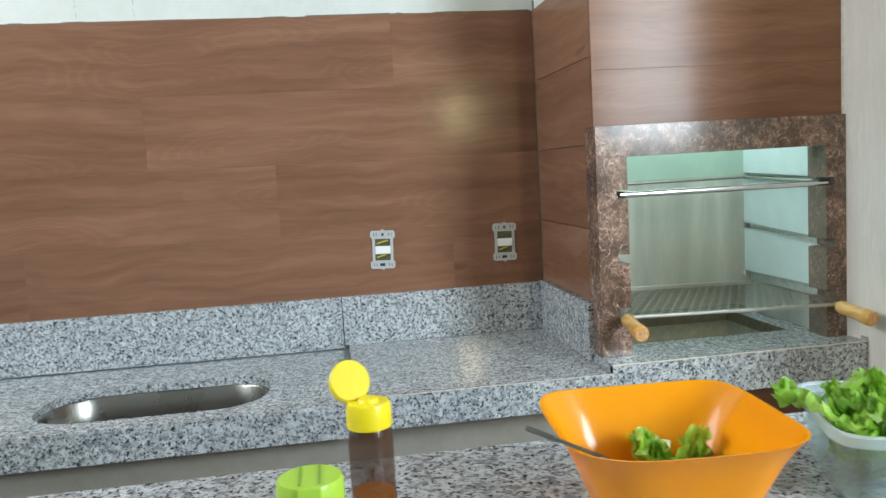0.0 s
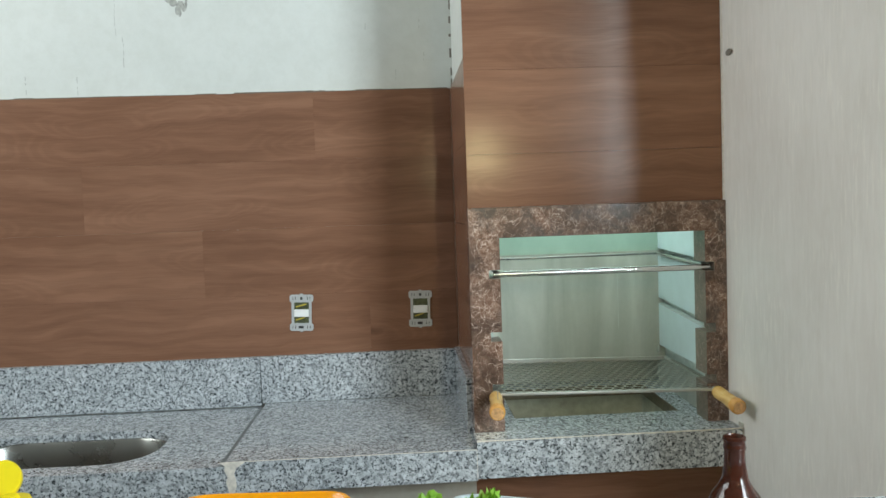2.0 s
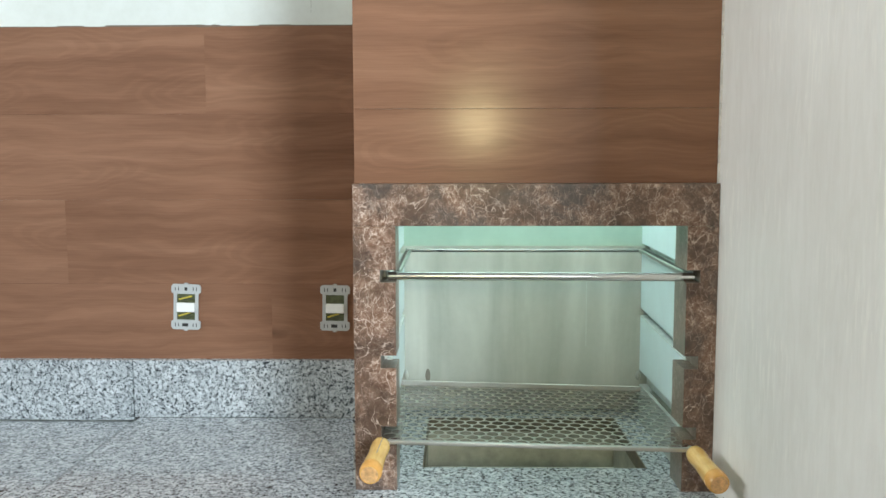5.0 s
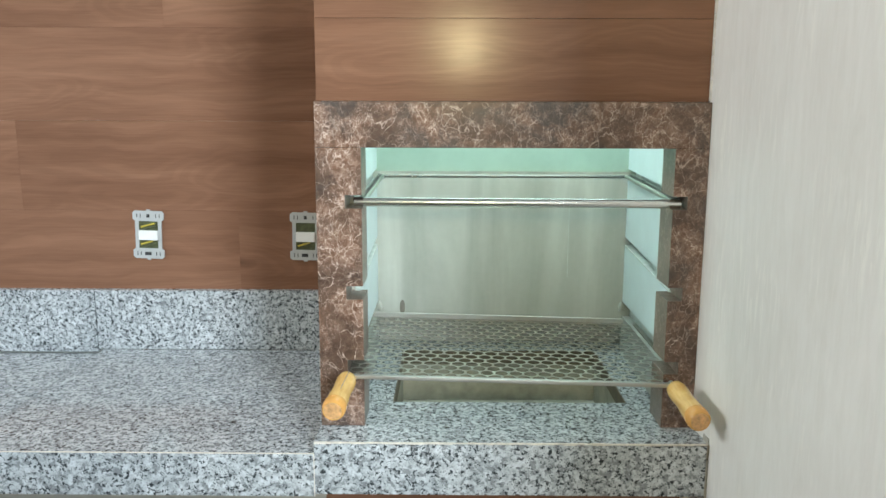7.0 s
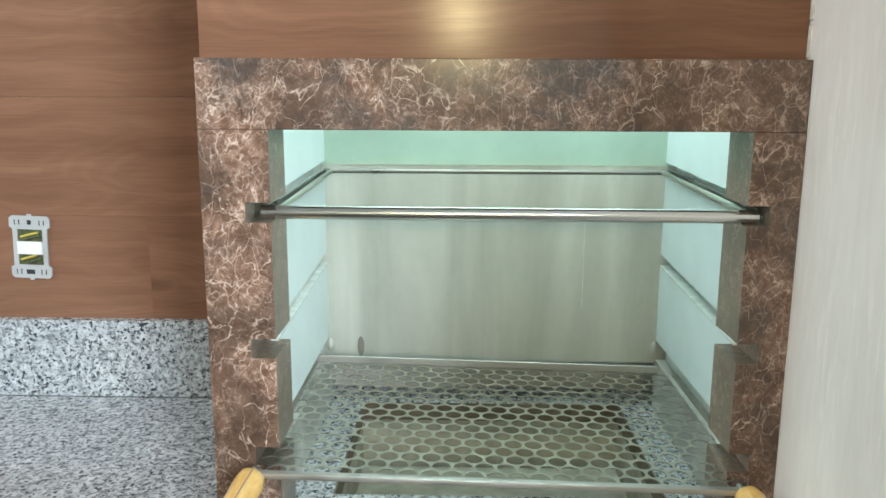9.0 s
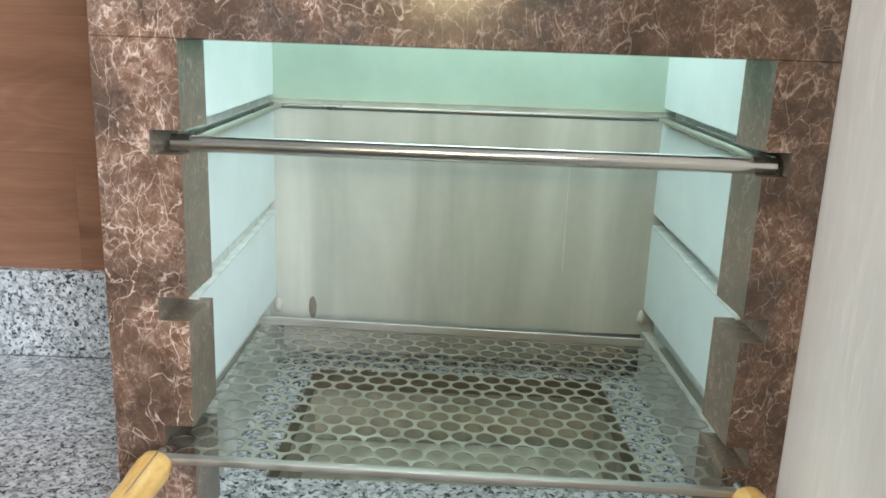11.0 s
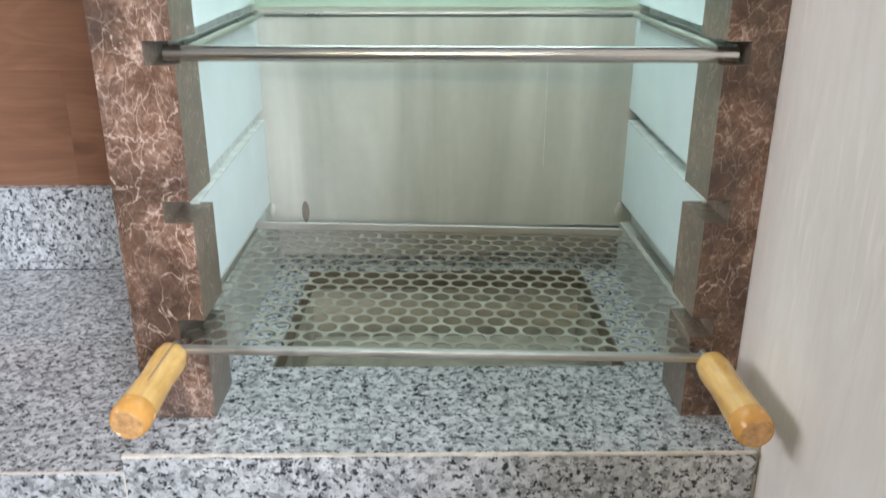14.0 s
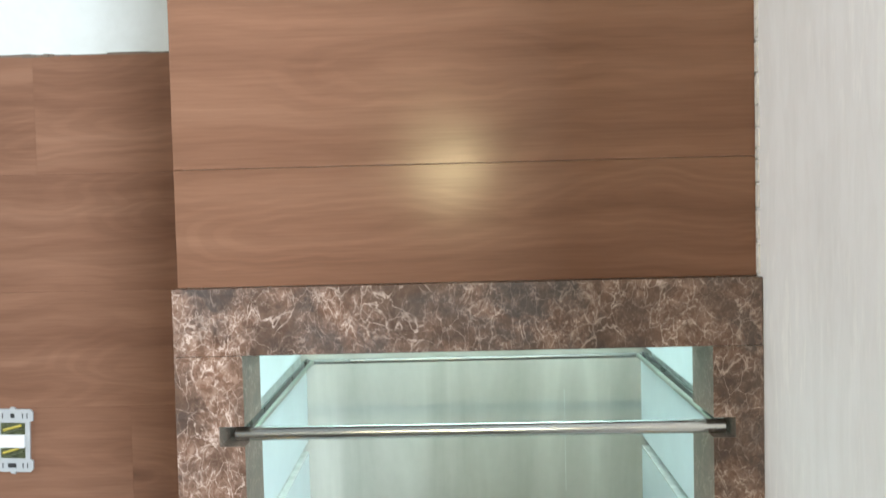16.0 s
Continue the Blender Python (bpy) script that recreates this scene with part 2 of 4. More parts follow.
def leaf_mat():
    m = Mat("lettuce_leaf", 0.38)
    n, _ = m.noise(m.co, 28.0, 6.0, 0.65)
    w, _ = m.noise(m.co, 90.0, 4.0, 0.6)
    info = m.t.nodes.new("ShaderNodeObjectInfo")
    c = m.ramp(n, [(0.28, (0.17, 0.38, 0.025)), (0.5, (0.38, 0.64, 0.075)), (0.72, (0.70, 0.84, 0.34))])
    c = m.mix(1.0, c, m.ramp(info.outputs["Random"], [(0.0, (0.75, 0.8, 0.7)), (1.0, (1.15, 1.12, 1.1))]), "MULTIPLY")
    m.out(c, 0.38, w, 0.5, 0.002)
    tr = m.node("ShaderNodeBsdfTranslucent", Color=c)
    mx = m.node("ShaderNodeMixShader")
    mx.inputs[0].default_value = 0.38
    m.put(mx.inputs[1], m.b.outputs[0]), m.put(mx.inputs[2], tr.outputs[0])
    m.put(m.t.nodes["Material Output"].inputs["Surface"], mx.outputs[0])
    return m.m


def thin_plastic(name, color, clear, rough=0.25):
    """Frosted see-through plastic: part clear, part scattering."""
    m = Mat(name, rough)
    m.out(color, rough)
    t = m.node("ShaderNodeBsdfTransparent")
    t.inputs["Color"].default_value = (0.9, 0.95, 0.96, 1)
    tr = m.node("ShaderNodeBsdfTranslucent")
    tr.inputs["Color"].default_value = (*color, 1)
    a = m.node("ShaderNodeMixShader")
    a.inputs[0].default_value = 0.3
    b = m.node("ShaderNodeMixShader")
    b.inputs[0].default_value = clear
    o = m.t.nodes["Material Output"]
    m.put(a.inputs[1], m.b.outputs[0]), m.put(a.inputs[2], tr.outputs[0])
    m.put(b.inputs[1], a.outputs[0]), m.put(b.inputs[2], t.outputs[0])
    m.put(o.inputs["Surface"], b.outputs[0])
    return m.m


def handle_wood():
    m = Mat("varnished_handle_wood", 0.22)
    n, _ = m.noise(m.scaled(60.0, 7.0, 60.0), 1.5, 5.0, 0.6, 0.5)
    k, _ = m.noise(m.co, 34.0, 3.0)
    c = m.ramp(n, [(0.25, (0.50, 0.27, 0.070)), (0.5, (0.70, 0.43, 0.135)), (0.75, (0.80, 0.54, 0.21))])
    c = m.mix(0.25, c, m.ramp(k, [(0.35, (0.42, 0.20, 0.05)), (0.65, (0.82, 0.58, 0.25))]))
    m.b.inputs["Coat Weight"].default_value = 0.4
    return m.out(c, 0.22, n, 0.06, 0.001)


GRANITE = granite("grey_granite", 0.95, 0.10)
MARBLE = marble("brown_marble", 0.0)
WOOD = wood_tile()
WHITE = plaster("white_plaster", (0.63, 0.65, 0.61), (0.72, 0.735, 0.70), False)
SIDE = plaster("streaked_wall_plaster", (0.72, 0.685, 0.635), (0.84, 0.81, 0.765), True, 0.55, 0.10)
ROUGHCAST = plaster("bare_plaster", (0.30, 0.28, 0.23), (0.42, 0.39, 0.33), False, 0.9)
ROOM = plaster("room_paint", (0.31, 0.31, 0.29), (0.37, 0.37, 0.35), False)
FLOOR = plain("floor_tile", (0.22, 0.20, 0.18), 0.35)
GROUT = plain("dark_grout", (0.16, 0.12, 0.09), 0.9)
PALE = plain("pale_grout", (0.68, 0.64, 0.57), 0.85, 0, 0.2, 80.0, 0.4)
MINT = plain("mint_paint", (0.65, 0.735, 0.745), 0.42, 0, 0.05, 14.0, 0.06)
SAWN = marble("sawn_marble_edge", 0.48)
GROOVE = plain("groove_cement", (0.56, 0.60, 0.57), 0.6, 0, 0.18, 60.0, 0.2)
GREEN = plain("pale_green_render", (0.43, 0.55, 0.46), 0.5, 0, 0.10, 9.0, 0.05)
CEMENT = cement()
PIT = plain("ash_pit_cement", (0.38, 0.365, 0.295), 0.7, 0, 0.25, 25.0, 0.3)
SHADED_EDGE = plain("shaded_brown_stained_edge", (0.15, 0.125, 0.085), 0.7, 0, 0.35, 45.0, 0.2)
FAINT = plain("plaster_smear", (0.40, 0.40, 0.37), 0.85, 0, 0.35, 90.0)
STEP_SHADE = plain("step_shade_grey", (0.17, 0.19, 0.195), 0.4, 0, 0.3, 60.0)
SOOT = plain("dark_smudge", (0.22, 0.20, 0.17), 0.8, 0, 0.3)
STEEL = steel("polished_steel", 0.26, (0.70, 0.71, 0.70))
RODSTEEL = plain("rod_steel", (0.66, 0.67, 0.66), 0.22, 1.0, 0.05, 18.0, 0.0)
DULL = steel("dull_steel", 0.34, (0.50, 0.50, 0.46))
BARGREY = steel("dull_bar_steel", 0.52, (0.50, 0.495, 0.475))
SHEET = steel("worn_sheet_steel", 0.36, (0.45, 0.44, 0.385))
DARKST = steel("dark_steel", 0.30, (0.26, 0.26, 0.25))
BASIN = plain("brushed_basin_steel", (0.36, 0.36, 0.335), 0.27, 1.0, 0.08, 9.0, 0.01)
HANDLE = handle_wood()
BAND = plain("stained_handle_wood", (0.66, 0.34, 0.09), 0.25, 0, 0.15, 60.0, 0.05)
HANDLE_END = plain("handle_end_grain", (0.62, 0.36, 0.16), 0.45, 0, 0.35, 120.0, 0.2)
SUPPORT = plain("grey_socket_plastic", (0.46, 0.47, 0.47), 0.45, 0, 0.06)
SLOT = plain("dark_slot", (0.03, 0.03, 0.03), 0.7)
BOXDARK = plain("socket_box_dark", (0.08, 0.09, 0.04), 0.6, 0, 0.5, 90.0)
WIRE = plain("yellow_wire", (0.50, 0.40, 0.05), 0.4)
WHITEPL = plain("white_plastic", (0.85, 0.85, 0.84), 0.35, 0, 0.04)
ORANGE = thin_plastic("orange_plastic", (1.0, 0.45, 0.006), 0.0, 0.16)
YELLOW = plain("yellow_plastic", (0.90, 0.72, 0.010), 0.32, 0, 0.04)
LIMED = plain("shaded_lime_plastic", (0.20, 0.32, 0.03), 0.4, 0, 0.05)
LIME = plain("lime_plastic", (0.40, 0.62, 0.05), 0.35, 0, 0.05)
AMBER = thin_plastic("amber_bottle", (0.10, 0.034, 0.008), 0.46, 0.12)
SAUCE = plain("orange_sauce", (0.70, 0.22, 0.02), 0.3)
BEER = plain("brown_glass", (0.058, 0.015, 0.007), 0.08, 0, 0.2, 90.0, 0.12, None, 0.35)
LABEL = plain("worn_paper_label", (0.36, 0.33, 0.33), 0.7, 0, 0.15, 60.0)
SPICE = plain("beige_powder", (0.66, 0.54, 0.34), 0.8, 0, 0.12, 120.0)
LEAF = leaf_mat()
STALK = plain("pale_stalk", (0.62, 0.72, 0.42), 0.4, 0, 0.1)
TUB = thin_plastic("frosted_tub", (0.88, 0.94, 0.95), 0.78)
TUBRIM = thin_plastic("frosted_rim", (0.86, 0.92, 0.95), 0.50, 0.2)
CLEAR = thin_plastic("clear_jar", (0.75, 0.75, 0.66), 0.45)
CARD = plain("brown_carton", (0.060, 0.018, 0.010), 0.35, 0, 0.2, 60.0)
CARDW = plain("white_carton", (0.80, 0.74, 0.70), 0.4, 0, 0.03)
TAN = plain("tan_print", (0.48, 0.26, 0.12), 0.4, 0, 0.4, 110.0)
CHINA = plain("white_china", (0.84, 0.83, 0.81), 0.15, 0, 0.02)
MEAT = plain("grilled_meat", (0.26, 0.085, 0.022), 0.28, 0, 0.5, 90.0, 0.4)


# ---- mesh helpers ----
def box(bm, x0, x1, y0, y1, z0, z1, bevel=0.0, seg=1):
    r = bmesh.ops.create_cube(bm, size=1.0, matrix=Matrix.Translation(((x0 + x1) / 2, (y0 + y1) / 2, (z0 + z1) / 2)) @ Matrix.Diagonal((x1 - x0, y1 - y0, z1 - z0, 1)))
    if bevel:
        es = list({e for v in r["verts"] for e in v.link_edges})
        bmesh.ops.bevel(bm, geom=es, offset=bevel, segments=seg, profile=0.5, affect="EDGES")
    return bm


def B(x0, x1, y0, y1, z0, z1, bevel=0.0, seg=1):
    return box(bmesh.new(), x0, x1, y0, y1, z0, z1, bevel, seg)


def mesh(name, bm, mat, smooth=False):
    me = bpy.data.meshes.new(name)
    bmesh.ops.recalc_face_normals(bm, faces=bm.faces)
    bm.to_mesh(me)
    bm.free()
    me.materials.append(mat)
    if smooth:
        for p in me.polygons:
            p.use_smooth = True
        me.set_sharp_from_angle(angle=radians(38))
    return me


def thing(name, label, category, group="", at=None):
    ob = tagged(new(name), label, category, group)
    if at is not None:
        ob.matrix_world = at
    return ob


def part(name, bm, mat, parent, label="", smooth=False):
    ob = new(name, mesh(name, bm, mat, smooth))
    ob.parent = parent
    return tagged(ob, label)


def structure(name, bm, mat, label, category="wall"):
    return tagged(new(name, mesh(name, bm, mat)), label, category, "", "structure")


def lathe(bm, profile, steps=28, m=None):
    """A turned form round z from (radius, height) pairs."""
    rings = []
    for r, z in profile:
        if r < 1e-6:
            rings.append([bm.verts.new((0, 0, z))])
        else:
            rings.append([bm.verts.new((r * math.cos(2 * math.pi * k / steps), r * math.sin(2 * math.pi * k / steps), z)) for k in range(steps)])
    new_verts = [v for ring in rings for v in ring]
    for a, b in zip(rings, rings[1:]):
        for k in range(steps):
            j = (k + 1) % steps
            if len(a) == 1 and len(b) > 1:
                bm.faces.new((a[0], b[k], b[j]))
            elif len(b) == 1 and len(a) > 1:
                bm.faces.new((a[k], a[j], b[0]))
            elif len(a) > 1:
                bm.faces.new((a[k], a[j], b[j], b[k]))
    if m is not None:
        bmesh.ops.transform(bm, matrix=m, verts=new_verts)
    return bm


def rod(bm, a, b, r, steps=14):
    a, b = Vector(a), Vector(b)
    m = Matrix.Translation(a) @ (b - a).to_track_quat("Z", "Y").to_matrix().to_4x4()
    L = (b - a).length
    return lathe(bm, [(0, 0), (r * 0.85, 0), (r, r * 0.15), (r, L - r * 0.15), (r * 0.85, L), (0, L)], steps, m)


def prism(bm, outline, y0, y1, bevel=0.0):
    """An outline in x and z, drawn out along y."""
    f = bm.faces.new([bm.verts.new((x, y0, z)) for x, z in outline])
    r = bmesh.ops.extrude_face_region(bm, geom=[f])
    bmesh.ops.translate(bm, vec=(0, y1 - y0, 0), verts=[v for v in r["geom"] if isinstance(v, bmesh.types.BMVert)])
    if bevel:
        bmesh.ops.bevel(bm, geom=list(bm.edges), offset=bevel, segments=1, affect="EDGES")
    return bm


def slab_with_hole(outer, inner, z0, z1):
    """A flat slab between two loops in x and y."""
    bm = bmesh.new()
    edges = []
    for loop in (outer, inner):
        vs = [bm.verts.new((x, y, z1)) for x, y in loop]
        edges += [bm.edges.new((vs[k], vs[(k + 1) % len(vs)])) for k in range(len(vs))]
    bmesh.ops.triangle_fill(bm, use_beauty=True, use_dissolve=False, edges=edges)
    r = bmesh.ops.extrude_face_region(bm, geom=list(bm.faces))
    bmesh.ops.translate(bm, vec=(0, 0, z0 - z1), verts=[v for v in r["geom"] if isinstance(v, bmesh.types.BMVert)])
    return bm


def rounded(x0, x1, y0, y1, r, n=8):
    pts = []
    for cx, cy, a0 in ((x1 - r, y1 - r, 0), (x0 + r, y1 - r, 90), (x0 + r, y0 + r, 180), (x1 - r, y0 + r, 270)):
        for k in range(n + 1):
            a = radians(a0 + 90 * k / n)
            pts.append((cx + r * math.cos(a), cy + r * math.sin(a)))
    return pts


def loft(bm, loops, close_end=True):
    rings = [[bm.verts.new(p) for p in loop] for loop in loops]
    for a, b in zip(rings, rings[1:]):
        for k in range(len(a)):
            j = (k + 1) % len(a)
            bm.faces.new((a[k], a[j], b[j], b[k]))
    if close_end:
        bm.faces.new(rings[-1])
    return bm


# ---- the room ----
BACK, CHIM, RIGHT = 2.440, 1.945, 1.342
structure("floor", B(-2.45, 3.25, -1.45, 2.6, -0.06, 0.0), FLOOR, "plain light stone floor of the barbecue room", "floor")
structure("ceiling", B(-2.45, 3.25, -1.45, 2.6, 3.20, 3.28), ROOM, "plain pale painted ceiling", "ceiling")
wall_back = structure("wall_back", B(-2.45, RIGHT + 0.15, BACK + 0.008, BACK + 0.16, 0, 3.20), WHITE, "white plaster wall above brown wood-look tiles")
wall_right = structure("wall_right", B(RIGHT, RIGHT + 0.15, 1.12, BACK + 0.007, 0, 3.20), SIDE, "pale wall with vertically streaked rough plaster")
bm = bmesh.new()
for x0, x1, z0, z1 in ((-2.45, 1.93, 0, 3.2), (3.03, 3.25, 0, 3.2), (1.93, 3.03, 0, 1.50), (1.93, 3.03, 3.14, 3.2)):
    box(bm, x0, x1, -1.45, -1.30, z0, z1)
structure("wall_front", bm, ROOM, "plain painted wall with a window opening")
bm = bmesh.new()
for y0, y1, z0, z1 in ((-1.299, 0.14, 0, 3.2), (2.26, 2.447, 0, 3.2), (0.14, 2.26, 0, 2.04), (0.14, 2.26, 2.96, 3.2)):
    box(bm, -2.45, -2.30, y0, y1, z0, z1)
structure("wall_left", bm, ROOM, "plain painted wall with a wide window opening")
structure("wall_side", B(3.10, 3.25, -1.299, 1.12, 0, 3.20), ROOM, "plain painted wall beside the passage")
structure("wall_return", B(RIGHT + 0.151, 3.25, 1.122, 1.26, 0, 3.20), ROOM, "plain painted return wall")

# ---- wood-look planks on the back wall ----
PLANK_H = 0.2055
plank_cache = {}


def plank(length, height, loc, rz, parent):
    key = (round(length, 3), round(height, 3))
    if key not in plank_cache:
        plank_cache[key] = mesh("plank", B(-length / 2, length / 2, 0, 0.008, -height / 2, height / 2, 0.0002), WOOD)
    ob = new("plank", plank_cache[key])
    ob.matrix_world = Matrix.Translation(loc) @ Matrix.Rotation(radians(rz), 4, "Z")
    ob.parent = parent
    return ob


tops = [1.846, 1.6405, 1.435, 1.2295]
joints = [(-2.29, -0.93, 0.272, 0.6915), (-2.29, -1.63, -0.43, 0.6915), (-2.29, -1.28, -0.08, 0.6915), (-2.29, -0.78, 0.42, 0.6915)]
for top, xs in zip(tops, joints):
    for a, b in zip(xs, xs[1:]):
        plank(b - a - 0.0001, PLANK_H - 0.0002, ((a + b) / 2, BACK, top - PLANK_H / 2), 0, wall_back)
# ragged grout along the top of the tiles
bm = bmesh.new()
x = -2.2
while x < 0.68:
    w = random.uniform(0.02, 0.09)
    box(bm, x, min(x + w, 0.684), BACK + 0.002, BACK + 0.0085, 1.844, 1.847 + random.uniform(0.0, 0.004))
    x += w
for k in range(7):
    cx = 0.255 + 0.012 * k
    box(bm, cx, cx + random.uniform(0.004, 0.014), BACK - 0.0006, BACK + 0.006, 1.8440, 1.8475 + random.uniform(0.0, 0.004), 0.001)
grout = part("grout_edge", bm, GROUT, wall_back, "dark chipped grout")
bm = bmesh.new()
for dx, dz, w, h, tilt in ((0.0, 0.0, 0.010, 0.022, 15), (0.013, 0.004, 0.006, 0.017, -10), (-0.016, 0.016, 0.012, 0.012, 35), (0.022, 0.012, 0.004, 0.020, 5), (-0.034, 0.027, 0.014, 0.007, 60), (0.004, -0.017, 0.004, 0.010, 8)):
    lathe(bm, [(0, 0), (0.9, 0.0003), (1.0, 0.0012), (0, 0.0018)], 9, pose(-0.118 + dx, BACK + 0.0087, 2.108 + dz, 90, tilt, 0) @ Matrix.Diagonal((w, h, 1, 1)))
part("stain", bm, FAINT, wall_back, "smeared grey patch on the plaster")
bm = bmesh.new()
rnd = random.Random(21)
CRACKS = [(-0.308, 2.14, 2.03), (-0.288, 2.025, 1.935), (-0.430, 1.91, 1.855), (-0.580, 1.915, 1.86), (0.604, 2.06, 2.03), (0.527, 1.91, 1.88), (0.614, 1.96, 1.935), (0.440, 2.05, 2.03)]
for cx, top, low in CRACKS:
    z = top
    while z > low:
        h = rnd.uniform(0.006, 0.022)
        x = cx + rnd.uniform(-0.0014, 0.0014)
        box(bm, x - rnd.uniform(0.0004, 0.0010), x + 0.0005, BACK + 0.0076, BACK + 0.0086, max(low, z - h), z)
        z -= h + rnd.uniform(0.0, 0.014)
part("hair_crack", bm, FAINT, wall_back, "thin broken grey hair cracks in the plaster")
bm = bmesh.new()
z = 1.85
while z < 2.5:
    h = random.uniform(0.008, 0.03)
    box(bm, 0.6955 - random.uniform(0.0, 0.004), 0.6998, BACK + 0.0030, BACK + 0.0072, z, z + h, 0.001)
    z += h + random.uniform(0.004, 0.05)
part("corner_crack", bm, SOOT, wall_back, "dark ragged joint in the corner")

# ---- chimney breast over the firebox ----
def fillet():
    """The plaster feathered out from the marble's edge to the side wall."""
    bm = bmesh.new()
    f = bm.faces.new([bm.verts.new((x, y, 0.9205)) for x, y in ((1.3337, 1.9525), (1.3337, 1.9335), (1.3355, 1.918), (1.3375, 1.900), (1.3393, 1.880), (1.3409, 1.855), (RIGHT + 0.0004, 1.82), (RIGHT + 0.0006, 1.9525))])
    r = bmesh.ops.extrude_face_region(bm, geom=[f])
    bmesh.ops.translate(bm, vec=(0, 0, 1.6785), verts=[v for v in r["geom"] if isinstance(v, bmesh.types.BMVert)])
    return bm


bm = bmesh.new()
box(bm, 0.700, RIGHT - 0.001, CHIM + 0.008, 2.005, 1.4755, 3.199)
box(bm, 0.700, 0.742, 2.0055, BACK + 0.0075, 0.60, 3.199)
box(bm, 1.3245, RIGHT - 0.001, 2.0055, BACK + 0.0075, 0.60, 3.199)
box(bm, 0.7425, 1.324, 2.367, BACK + 0.0075, 1.000, 3.199)
box(bm, 0.7425, 1.324, 2.0055, 2.3665, 1.760, 1.80)
chimney = structure("chimney_breast", bm, WHITE, "plastered chimney breast faced with brown wood-look tiles", "chimney")
for z0, z1 in ((1.4758, 1.607), (1.607, 1.8125), (1.8125, 2.018), (2.018, 2.2235), (2.2235, 2.429)):
    plank(0.640, z1 - z0 - 0.0005, (0.692 + 0.320, CHIM, (z0 + z1) / 2), 0, chimney)
for top in tops:
    z0 = max(top - PLANK_H, 1.048)
    plank(2.436 - 1.955, top - z0 - 0.0016, (0.692, (1.955 + 2.436) / 2, (top + z0) / 2), -90, chimney)
bm = bmesh.new()
z = 1.478
while z < 2.55:
    h = random.uniform(0.012, 0.05)
    box(bm, 1.3322, 1.3345 + random.uniform(0, 0.0022), 1.9385 - random.uniform(0, 0.003), CHIM + 0.004, z, z + h * random.uniform(0.85, 1.0), 0.0008)
    z += h
part("grout_edge", bm, PALE, chimney, "pale broken mortar edge")
part("plaster_strip", fillet(), SIDE, chimney, "pale plaster strip beside the marble", True)
dent = lathe(bmesh.new(), [(0, 0), (0.010, 0.0002), (0.012, 0.0012), (0, 0.002)], 9, Matrix.Translation((RIGHT - 0.0005 - max(0.0, (1.903 - 1.82) * 0.075), 1.903, 1.833)) @ pose(0, 0, 0, 0, -90, 0) @ Matrix.Diagonal((0.7, 1.4, 1, 1)))
part("stain", dent, SOOT, wall_right, "small grey scuff")

# ---- barbecue: brown marble front, painted firebox, granite slab ----
bbq = thing("barbecue", "built-in barbecue with brown veined marble surround and mint firebox", "barbecue")
FR, JB = 1.930, 2.004
NOTCH = [(1.017, 1.039), (1.146, 1.169), (1.301, 1.323)]


def jamb(outer, inner, depth):
    """Outline of an upright with three slots cut in its inner edge."""
    pts = [(outer, 0.9205), (inner, 0.9205)]
    for a, b in NOTCH:
        pts += [(inner, a), (inner + depth, a), (inner + depth, b), (inner, b)]
    return pts + [(inner, 1.401), (outer, 1.401)]


for outer, inner, depth in ((0.690, 0.7655, -0.028), (1.3335, 1.2790, 0.024)):
    ob = part("jamb", prism(bmesh.new(), jamb(outer, inner, depth), FR, JB), MARBLE, bbq, "notched brown marble upright with sawn grey edges")
    ob.data.materials.append(SAWN)
    for p in ob.data.polygons:
        if abs(p.normal.y) < 0.5 and abs(p.center.x - outer) > 0.01:
            p.material_index = 1
part("header", B(0.690, 1.3335, FR, JB, 1.4012, 1.4755, 0.0008), MARBLE, bbq, "brown marble header")
LX, RX, BY = 0.752, 1.300, 2.352
for x0, x1 in ((LX - 0.0095, LX), (RX, RX + 0.0240)):
    for z0, z1, b0, b1 in ((0.9205, 1.006, 0.0, 0.0), (1.040, 1.146, 0.0, 0.021), (1.169, 1.300, 0.017, 0.012), (1.324, 1.758, 0.012, 0.0)):
        bm = B(x0, x1, JB + 0.0005, BY, z0, z1)
        for v in bm.verts:
            if v.co.y > BY - 0.01:
                v.co.z += b0 if v.co.z < (z0 + z1) / 2 else b1
        part("side_panel", bm, MINT if z0 > 1.0 else CEMENT, bbq, "pale mint painted panel" if z0 > 1.0 else "grey cement lower panel")
part("groove_liner", B(LX - 0.0098, LX - 0.0088, JB + 0.001, BY, 0.925, 1.755), GROOVE, bbq)
part("groove_liner", B(RX + 0.0175, RX + 0.0243, JB + 0.001, BY, 0.925, 1.755), GROOVE, bbq)
for gz, rise in ((1.146, 0.021), (1.300, 0.012)):
    for x0, x1 in ((LX - 0.0085, LX + 0.001), (RX - 0.001, RX + 0.017)):
        bm = B(x0, x1, JB - 0.008, BY - 0.003, gz + 0.0002, gz + 0.0022)
        for v in bm.verts:
            if v.co.y > BY - 0.01:
                v.co.z += rise
        part("rail", bm, GROOVE, bbq, "pale grey runner ledge")
part("back_panel", B(LX - 0.009, RX + 0.023, BY + 0.0005, BY + 0.0145, 1.0000, 1.3300), CEMENT, bbq, "grey cement render")
part("upper_back_panel", B(LX - 0.009, RX + 0.023, BY - 0.0008, BY + 0.0145, 1.3302, 1.758), GREEN, bbq, "pale green painted render")
smudge = lathe(bmesh.new(), [(0, 0), (0.005, 0.0003), (0.006, 0.001), (0, 0.0014)], 12, pose(0.806, BY + 0.0006, 1.024, 90, 0, 0) @ Matrix.Diagonal((1, 2.9, 1, 1)))
